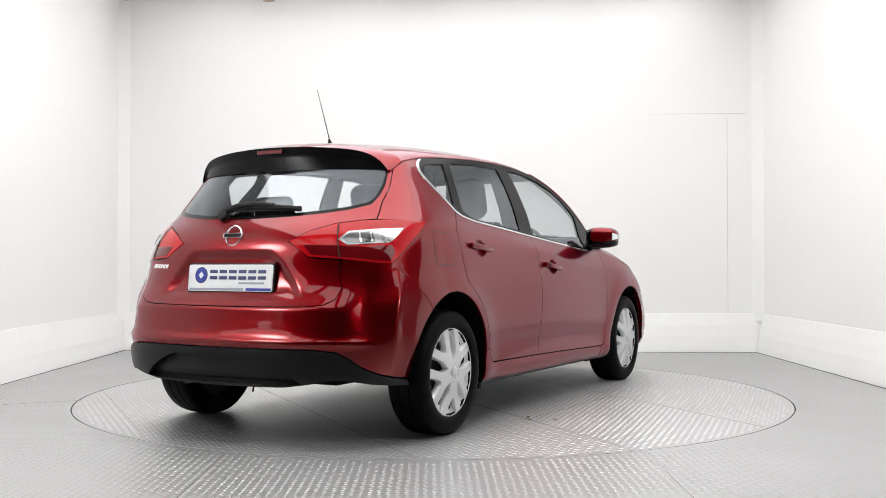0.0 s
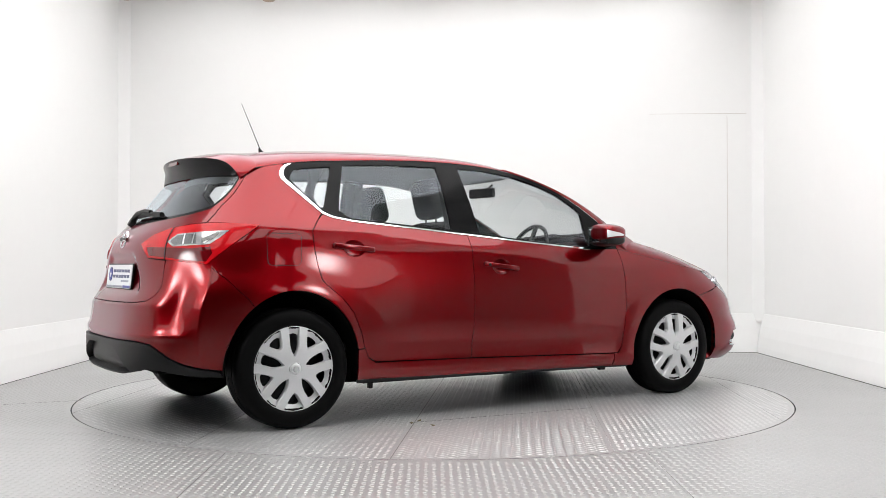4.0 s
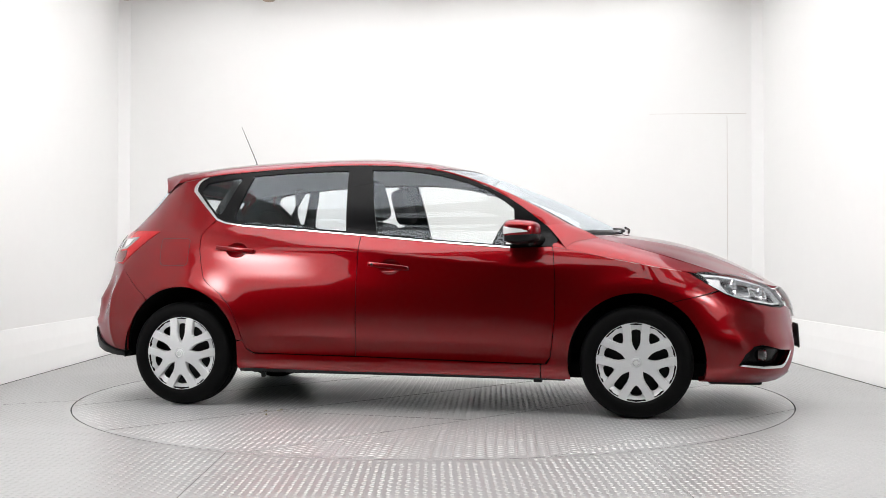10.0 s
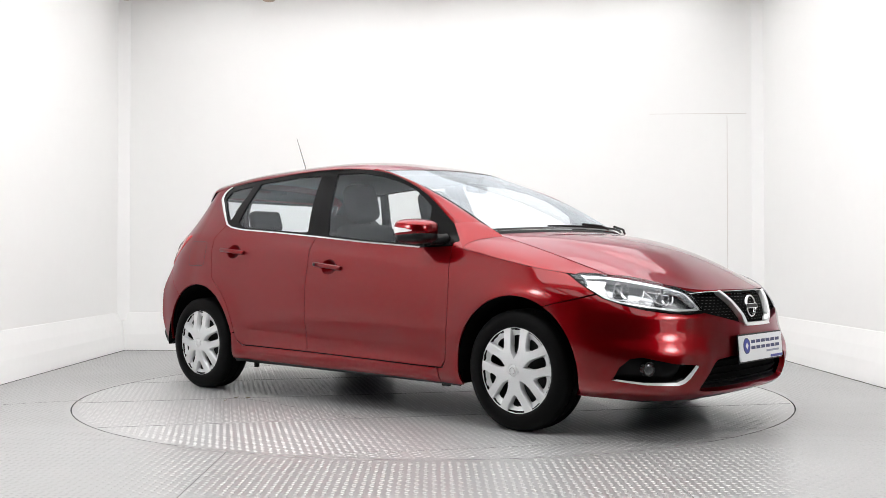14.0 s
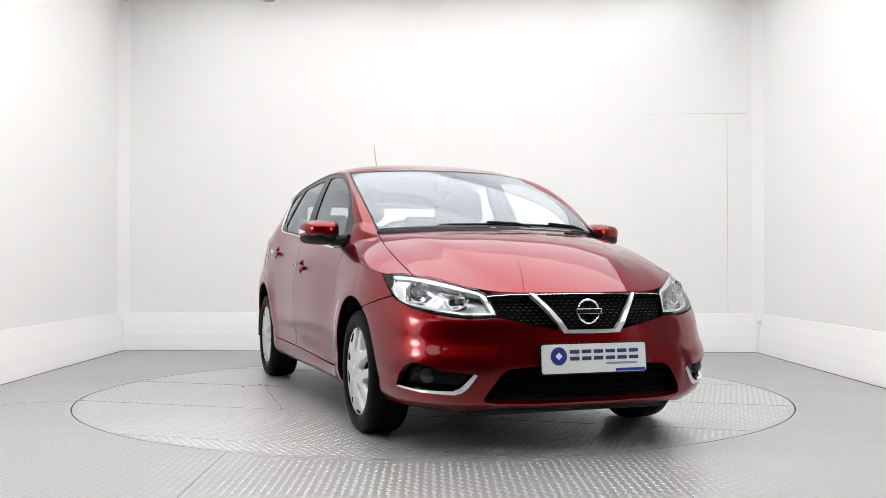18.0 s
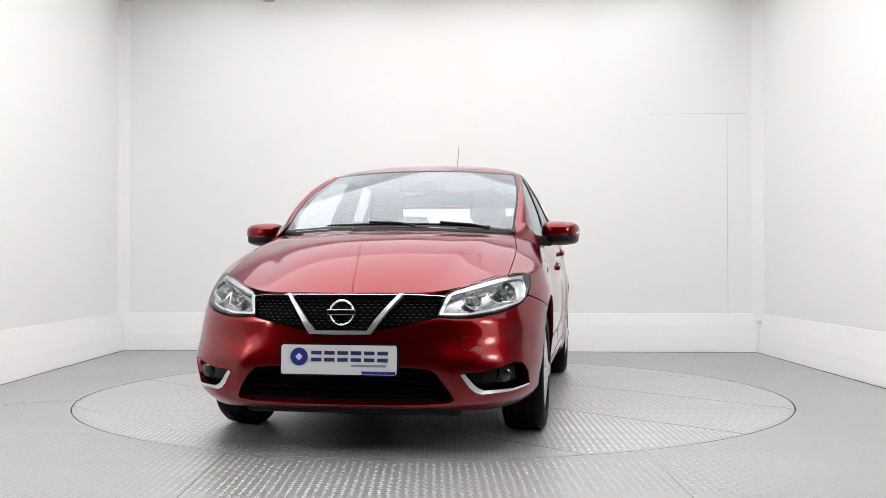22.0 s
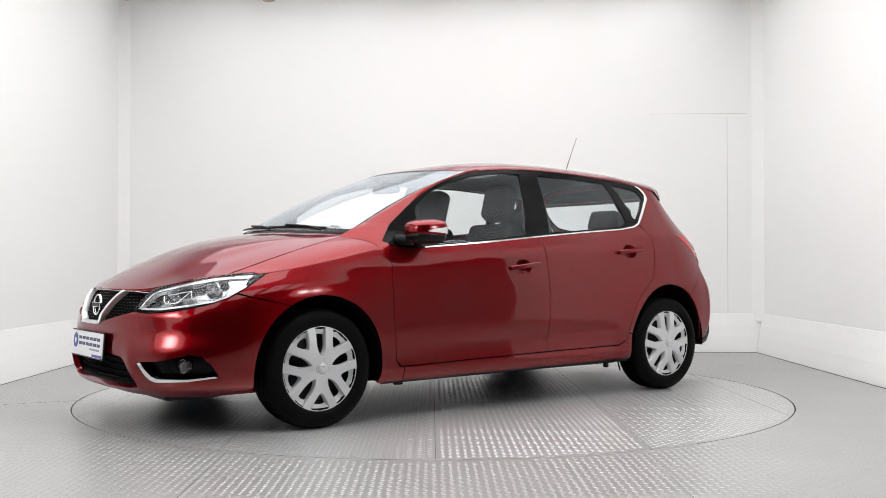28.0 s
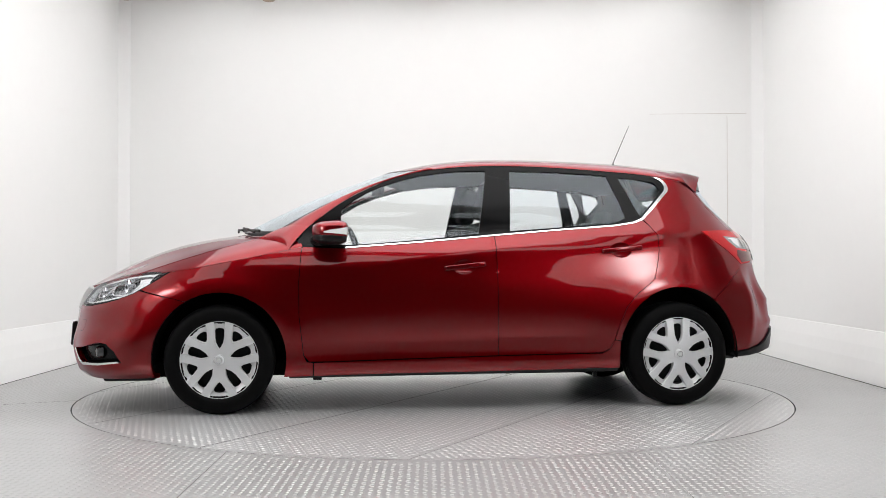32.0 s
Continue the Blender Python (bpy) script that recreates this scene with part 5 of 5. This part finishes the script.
sheet("valance_step", tail_mirrored(shrink(diffuser, -0.02)), BLACK, rear_bumper, 1, gap=0, lift=-0.022, depth=0.02, label="dark recessed centre panel")
# Near-black sheets put the shade inside tail and nose into colour.
sheet("tail_shade", tail_mirrored([(5.25, 0.30), (4.4, 0.30), (4.35, 0.6), (4.5, 1.05), (4.8, 1.035), (5.25, 1.05)]), DARK, car, 1, gap=0, lift=-0.03, depth=0, grid=0.1)
sheet("nose_shade", mirrored([(0.0, 0.18), (0.80, 0.18), (0.86, 0.30), (0.86, 0.66), (0.45, 0.69), (0.0, 0.70)]), DARK, car, 1, gap=0, lift=-0.10, depth=0, grid=0.1)

# Spoiler.
def trailing(w):
    k = abs(w)
    return np.array((-1.735 + 0.175 * k ** 2.3, 0.607 * w, 1.437 - 0.040 * k ** 2 - 0.097 * k ** 12))


def spoiler_top(u, w):
    s = math.sin(w * math.pi / 2)
    return (1 - u) * roof_at(1.0, w) + u * trailing(s) + np.array((0, 0, 0.012)) * math.sin(math.pi * u) * (1 - abs(s) ** 4)


def spoiler_back(u, w):
    s = math.sin(w * math.pi / 2)
    t = trailing(s)
    low = t + np.array((0.012, 0, -0.042 * (1 - abs(s) ** 8)))
    z = 1.318
    g = skin(5.25 - 0.80 * abs(s), z) * np.array((1, math.copysign(1, s), 1)) if abs(s) > 1e-9 else skin(5.25, z)
    return t + (low - t) * (u / 0.3) if u < 0.3 else low + (g - low) * ((u - 0.3) / 0.7)


spoiler = grid_sheet("spoiler", lambda u, v: spoiler_top(u, 2 * v - 1), 10, 44, PAINT, tailgate, label="red roof spoiler with black underside")
grid_sheet("spoiler_back", lambda u, v: spoiler_back(u, 2 * v - 1), 10, 44, GLOSS_BLACK, spoiler, label="gloss black spoiler underside")
part("brake_light", block(0.008, 0.16, 0.022, Matrix.Translation((-1.730, 0, 1.416)) @ Matrix.Rotation(radians(15), 4, "Y"), 0.003), DARK_RED, spoiler, "dark red high brake light")
badge(tailgate, (-1.995, 0, 0.985), (-1, 0, 0.25), 0.052)
number_plate(tailgate, -2.026, 0.783, -1, 6)
for i in range(6):
    a0 = MARK_A + 0.027 * i
    sheet("model_mark", [(a0, 0.828), (a0 + 0.020, 0.828), (a0 + 0.020, 0.847), (a0, 0.847)], CHROME, tailgate, MARK_SIDE, gap=0, lift=0.004, depth=0.004, grid=0.02, label="small chrome bar")


def off_glass(y, z, d):
    q = skin(round_at(z, y=abs(y), rear=True), z)
    return Vector((q[0] - d * 0.8, y, z + d * 0.5))


wiper = part("rear_wiper", tube([off_glass(0.12, 1.098, 0.022), off_glass(0.06, 1.114, 0.036), off_glass(-0.05, 1.122, 0.038), off_glass(-0.16, 1.118, 0.030)], 0.018, 8, 0.7), BLACK, tailgate, "black rear wiper", smooth=True)
part("wiper_blade", tube([off_glass(0.10, 1.110, 0.018), off_glass(-0.05, 1.114, 0.020), off_glass(-0.20, 1.112, 0.018), off_glass(-0.31, 1.106, 0.014)], 0.015, 6), BLACK, wiper)
bm = lathe([(0, 0.03), (0.025, 0.028), (0.03, 0.0)], 20, "z")
bm.transform(Matrix.Translation(off_glass(0.13, 1.080, 0.0)) @ Matrix.Rotation(radians(-60), 4, "Y"))
part("pivot", bm, BLACK, wiper, smooth=True)

# Aerial.
aerial = part("aerial_base", lathe([(0, 0.045), (0.006, 0.04), (0.012, 0.02), (0.026, 0.004), (0.03, 0)], 20, "z"), BLACK, car, "thin whip aerial on a black foot", smooth=True)
aerial.matrix_basis = pose(-1.20, 0, 1.502, 0, -24, 0)
part("whip", tube([(-1.205, 0, 1.515), (-1.222, 0, 1.56), (-1.327, 0, 1.798)], 0.0042, 8, 0.35), BLACK, car, "thin black aerial rod")

# Wipers in front of the windscreen.
for y0, y1, v1 in ((0.54, 0.02, 0.985), (0.15, -0.36, 0.985)):
    pts = [screen_at(0.992 + (v1 - 0.992) * i / 6, (y0 + (y1 - y0) * i / 6) / 0.66) + np.array((0.016, 0, 0.012)) for i in range(7)]
    w = part("wiper", tube(pts, 0.008, 8, 0.6), BLACK, car, "black windscreen wiper", smooth=True)
    part("wiper_arm", tube([pts[3] + np.array((0.015, 0, 0.012)), pts[1] + np.array((0.03, 0, 0.006)), pts[0] + np.array((0.03, 0.0, -0.01))], 0.007, 8), BLACK, w)

# ---- wheels ----
def cover_height(r):
    return 0.024 * math.cos(min(r / 0.225, 1) * 1.40) + (0.006 if r < 0.04 else 0)


def wheel(k, side):
    hx, hz = HUBS[k]
    tyre_prof = [(0.205, -0.095), (0.225, -0.102), (0.262, -0.106), (0.292, -0.098), (0.306, -0.082), (0.3105, -0.055), (0.3110, -0.030), (0.306, -0.029), (0.306, -0.024), (0.3112, -0.023), (0.3115, 0.0),
                 (0.3112, 0.023), (0.306, 0.024), (0.306, 0.029), (0.3110, 0.030), (0.3105, 0.055), (0.306, 0.082), (0.292, 0.098), (0.262, 0.106), (0.240, 0.104), (0.228, 0.101), (0.222, 0.094), (0.205, 0.080)]
    tyre = part("wheel", lathe(tyre_prof, 72), TYRE, car, "black tyre with silver wheel cover of forked spokes", smooth=True)
    part("rim", lathe([(0.205, 0.06), (0.20, -0.08), (0.0, -0.08), (0.0, -0.03), (0.19, -0.03), (0.195, 0.06)], 48), STEEL, tyre, "dark steel rim", smooth=True)

    def face(u, v):
        r = math.hypot(u, v)
        return np.array((u, 0.086 + cover_height(r), v))
    disc = [(0.224 * math.cos(i * math.pi / 36), 0.224 * math.sin(i * math.pi / 36)) for i in range(72)]
    holes, pans = [], []
    for i in range(5):
        for off, pan, slot in ((0, [(0.058, 0), (0.074, 0.010), (0.092, 0.020), (0.12, 0.0270), (0.165, 0.0290), (0.2125, 0.031), (0.2165, 0)], [(0.064, 0), (0.079, 0.0105), (0.098, 0.0205), (0.13, 0.0255), (0.165, 0.0260), (0.177, 0.019), (0.181, 0)]),
                               (36, [(0.122, 0), (0.131, 0.012), (0.150, 0.026), (0.175, 0.041), (0.201, 0.055), (0.2095, 0.050), (0.2165, 0)], [(0.127, 0), (0.136, 0.0125), (0.153, 0.0255), (0.170, 0.033), (0.181, 0.024), (0.185, 0)])):
            a = radians(90 + off + 72 * i)
            ca, sa = math.cos(a), math.sin(a)
            full = [pts + [(r, -q) for r, q in pts[-2:0:-1]] for pts in (pan, slot)]
            holes.append([(r * ca - q * sa, r * sa + q * ca) for r, q in full[0]])
            pans.append((holes[-1], [(r * ca - q * sa, r * sa + q * ca) for r, q in full[1]]))
    flat, tris, loops = fill(dense(disc, 0.03), [dense(h, 0.012) for h in holes], 0.022)
    pos = [face(*p) for p in flat]
    nor = []
    for u, v in flat:
        r = max(math.hypot(u, v), 1e-6)
        d = (cover_height(r + 0.001) - cover_height(r - 0.001)) / 0.002 if r > 0.045 else 0
        n = np.array((-d * u / r, 1, -d * v / r))
        nor.append(n / np.linalg.norm(n))
    faces = [t if np.cross(pos[t[1]] - pos[t[0]], pos[t[2]] - pos[t[0]])[1] > 0 else t[::-1] for t in tris]
    verts, normals = list(pos), list(nor)
    for li, lp in enumerate(loops):
        n, start = len(lp), len(verts)
        for q in range(n):
            along = np.array(pos[lp[(q + 1) % n]]) - pos[lp[q - 1]]
            out = np.cross(along, (0, 1, 0))
            out /= max(np.linalg.norm(out), 1e-9)
            mid = np.mean([pos[i] for i in lp], axis=0)
            to = mid - pos[lp[q]]
            if (out @ to > 0) != (li > 0):
                out = -out
            shift = to / max(np.linalg.norm(to), 1e-9) * (0.004 if li > 0 else 0)
            verts += [pos[lp[q]], pos[lp[q]] + np.array((0, -0.034, 0)) + shift * 1.0]
            outward = np.hypot(*pos[lp[q]][[0, 2]]) > 0.206
            normals += [out * 0.7 + np.array((0, 0.7, 0)), out * 0.5 + np.array((0, 0.85, 0)) if outward else out]
        for q in range(n):
            a, b = start + 2 * q, start + 2 * ((q + 1) % n)
            f = (a, b, b + 1, a + 1)
            fn = np.cross(verts[f[1]] - verts[f[0]], verts[f[2]] - verts[f[0]])
            faces.append(f if fn @ normals[a + 1] > 0 else f[::-1])
    for pan, slot in pans:
        pf, pt, _ = fill(dense(shrink(pan, -0.0012), 0.012), [dense(slot, 0.012)], 0.02)
        k = len(verts)
        for u, v in pf:
            r = math.hypot(u, v)
            def pan_height(q):
                return cover_height(q) - 0.031 + 0.012 * ease((q - 0.155) / 0.045) + 0.0145 * ease((q - 0.195) / 0.020)
            verts.append(np.array((u, 0.086 + pan_height(r), v)))
            slope = (pan_height(r + 0.002) - pan_height(r - 0.002)) / 0.004
            n = np.array((-slope * u / r, 1, -slope * v / r))
            normals.append(n / np.linalg.norm(n))
        for t in pt:
            f = tuple(k + i for i in t)
            faces.append(f if np.cross(verts[f[1]] - verts[f[0]], verts[f[2]] - verts[f[0]])[1] > 0 else f[::-1])
    cover = finish("wheel_cover", verts, faces, SILVER, tyre, "silver plastic wheel cover with ten openings", normals)
    part("centre_cap", lathe([(0.0, 0.121), (0.022, 0.120), (0.027, 0.117), (0.030, 0.113), (0.034, 0.115), (0.037, 0.104)], 28), SILVER, cover, "round centre cap", smooth=True)
    part("cap_ring", lathe([(0.018, 0.1205), (0.018, 0.1225), (0.0145, 0.1225), (0.0145, 0.1205)], 24), CHROME, cover)
    tyre.matrix_basis = pose(hx, side * 0.748, hz, 0, 0, 0 if side > 0 else 180)
    return tyre


for k in (0, 1):
    for side in (1, -1):
        wheel(k, side)
        hx, hz = HUBS[k]
        bm = bmesh.new()
        rows = []
        for i in range(25):
            t = radians(-4 + 188 * i / 24)
            rows.append([bm.verts.new((hx + 0.374 * math.cos(t), side * yy, hz + (0.384 if k == 0 else 0.402) * math.sin(t))) for yy in (0.845, 0.52)])
        for p, q in zip(rows, rows[1:]):
            bm.faces.new((p[0], q[0], q[1], p[1]))
        bm.faces.new([row[1] for row in rows])
        part("wheel_liner", bm, DARK, car, smooth=True)

# ---- underside and cabin ----
part("underbody", block(3.00, 1.28, 0.10, Matrix.Translation((0.45, 0, 0.245)), 0.02), DARK, car, "black underbody")
part("underbody", block(1.05, 1.20, 0.10, Matrix.Translation((-1.46, 0, 0.345)), 0.02), DARK, car)
part("underbody", block(1.86, 1.56, 0.09, Matrix.Translation((0.0, 0, 0.245)), 0.02), DARK, car)
part("exhaust", tube([(-1.3, 0.42, 0.275), (-1.7, 0.42, 0.27), (-1.88, 0.42, 0.262)], 0.026, 12), STEEL, car, "dull steel exhaust pipe", smooth=True)
for side in (1, -1):
    part("jack_peg", block(0.022, 0.03, 0.05, Matrix.Translation((-0.86, side * 0.74, 0.195)), 0.004), BLACK, car)
    part("jack_peg", block(0.05, 0.03, 0.035, Matrix.Translation((0.80, side * 0.74, 0.195)), 0.006), BLACK, car)
part("hanging_tie", tube([(-1.20, 0.54, 0.23), (-1.192, 0.54, 0.165), (-1.205, 0.545, 0.112)], 0.006, 6), BLACK, car, "loose black strap end under the car", smooth=True)
part("front_tray", block(0.30, 1.02, 0.05, Matrix.Translation((1.90, 0, 0.185)), 0.02), BLACK, car)
part("cabin_floor", block(2.5, 1.4, 0.04, Matrix.Translation((-0.35, 0, 0.40))), TRIM, car)
dash = block(0.52, 1.34, 0.30, Matrix.Translation((0.86, 0, 0.80)), 0.09, 4)
for v in dash.verts:
    v.co.x += 0.25 * max(v.co.z - 0.85, 0) + 0.0
part("dashboard", dash, TRIM, car, "dark grey dashboard", smooth=True)
part("rear_shelf", block(0.45, 1.1, 0.03, Matrix.Translation((-1.55, 0, 1.02)), 0.01), TRIM, car)


def cushion(sx, sy, sz, bevel, m):
    return block(sx, sy, sz, m, bevel, 4)


def seat(x, y, lean=14, width=0.50, tall=0.52, head=True):
    s = part("seat", cushion(0.52, width, 0.17, 0.05, Matrix.Translation((x + 0.22, y, 0.57))), SEAT, car, "dark cloth seat", smooth=True)
    back = Matrix.Translation((x - 0.02, y, 0.60)) @ Matrix.Rotation(radians(-lean), 4, "Y")
    bm = cushion(0.13, width, tall, 0.055, Matrix.Translation((0, 0, tall / 2)))
    for v in bm.verts:
        v.co.y *= 1 - 0.26 * max(v.co.z / tall - 0.4, 0)
    bm.transform(back)
    part("backrest", bm, SEAT, s, smooth=True)
    if not head:
        return
    for dy in (-0.06, 0.06):
        part("headrest_post", tube([back @ Vector((0, dy, tall - 0.02)), back @ Vector((0, dy, tall + 0.08))], 0.006), STEEL, s)
    bm = cushion(0.11, 0.27, 0.25, 0.05, Matrix.Translation((0.01, 0, tall + 0.145)))
    for v in bm.verts:
        v.co.y *= 1 - 0.34 * min(abs(v.co.z - tall - 0.145) / 0.125, 1) ** 2.5
    bm.transform(back)
    part("headrest", bm, SEAT, s, smooth=True)


for y in (0.36, -0.36):
    seat(-0.09, y)
seat(-1.02, 0.0, 20, 1.24, 0.48, head=False)
for y in (0.36, -0.36):
    bm = cushion(0.09, 0.25, 0.15, 0.04, Matrix.Translation((-1.245, y, 1.155)) @ Matrix.Rotation(radians(-20), 4, "Y"))
    part("headrest", bm, SEAT, car, "dark cloth rear headrest", smooth=True)
wheel_m = Matrix.Translation((0.50, -0.36, 0.93)) @ Matrix.Rotation(radians(-66), 4, "Y")
ring = lathe([(0.185 + 0.014 * math.cos(i * math.pi / 4), 0.014 * math.sin(i * math.pi / 4)) for i in range(8)], 40, "z", True)
ring.transform(wheel_m)
sw = part("steering_wheel", ring, BLACK, car, "black steering wheel", smooth=True)
part("hub", block(0.14, 0.12, 0.05, wheel_m, 0.02, 3), BLACK, sw, smooth=True)
for ang in (0, 180, 270):
    part("spoke", block(0.13, 0.03, 0.02, wheel_m @ Matrix.Rotation(radians(ang + 90), 4, "Z") @ Matrix.Translation((0.11, 0, 0)), 0.006), BLACK, sw)
part("column", tube([wheel_m @ Vector((0, 0, 0)), (0.72, -0.36, 0.84)], 0.04, 12), BLACK, sw)
rear_view = part("interior_mirror", block(0.03, 0.24, 0.065, Matrix.Translation((0.40, 0.02, 1.335)) @ Matrix.Rotation(radians(10), 4, "Z"), 0.014, 3), BLACK, car, "black interior mirror", smooth=True)
part("stalk", tube([(0.42, 0, 1.35), (0.47, 0, 1.395)], 0.010), BLACK, rear_view)
for side in (1, -1):
    part("pillar_trim", tube([(-0.29, side * 0.70, 0.95), (-0.30, side * 0.64, 1.20), (-0.31, side * 0.57, 1.41)], 0.05, 8, 0.8, 0.5), TRIM, car, smooth=True)
    part("pillar_trim", tube([(-1.10, side * 0.68, 1.0), (-1.18, side * 0.62, 1.20), (-1.10, side * 0.56, 1.39)], 0.06, 8, 0.9, 0.5), TRIM, car, smooth=True)


def dry_leaf(x, y, turn, scale=1.0):
    pts = [(-0.02, 0, 0.001), (-0.006, -0.009, 0.006), (0.012, -0.006, 0.003), (0.022, 0, 0.008), (0.010, 0.007, 0.004), (-0.008, 0.008, 0.002)]
    bm = bmesh.new()
    up = [bm.verts.new((px_ * scale, py_ * scale, pz_ * scale + 0.003)) for px_, py_, pz_ in pts]
    dn = [bm.verts.new((px_ * scale, py_ * scale, pz_ * scale + 0.0015)) for px_, py_, pz_ in pts]
    bm.faces.new(up), bm.faces.new(dn[::-1])
    for i in range(6):
        bm.faces.new((up[i], dn[i], dn[(i + 1) % 6], up[(i + 1) % 6]))
    leaf_bm = part("litter", bm, LEAF, None)
    leaf_bm.matrix_basis = pose(x, y, 0, 0, 0, turn)
    return tagged(leaf_bm, "small dry leaf scrap lying on the turntable", "leaf")


# ---- what turns ----
SCRAPS = [((-0.70, -0.99, 30, 1.0)), ((-0.714, -1.155, 110, 0.7)), ((-0.77, -1.03, 70, 0.8))]
leaves = [dry_leaf(*spot_) for spot_ in SCRAPS]


def motions():
    times = [i * 1.0 for i in range(33)]
    walk(table, [(t, pose(0, 0, 0, 0, 0, heading(t))) for t in times])
    walk(car, [(t, pose(0, 0, 0, 0, 0, heading(t)) @ pose(CAR_X, CAR_Y, 0)) for t in times])
    for leaf, (lx, ly, turn, _) in zip(leaves, SCRAPS):
        walk(leaf, [(t, pose(0, 0, 0, 0, 0, heading(t)) @ pose(lx, ly, 0.0, 0, 0, turn)) for t in times])


motions()
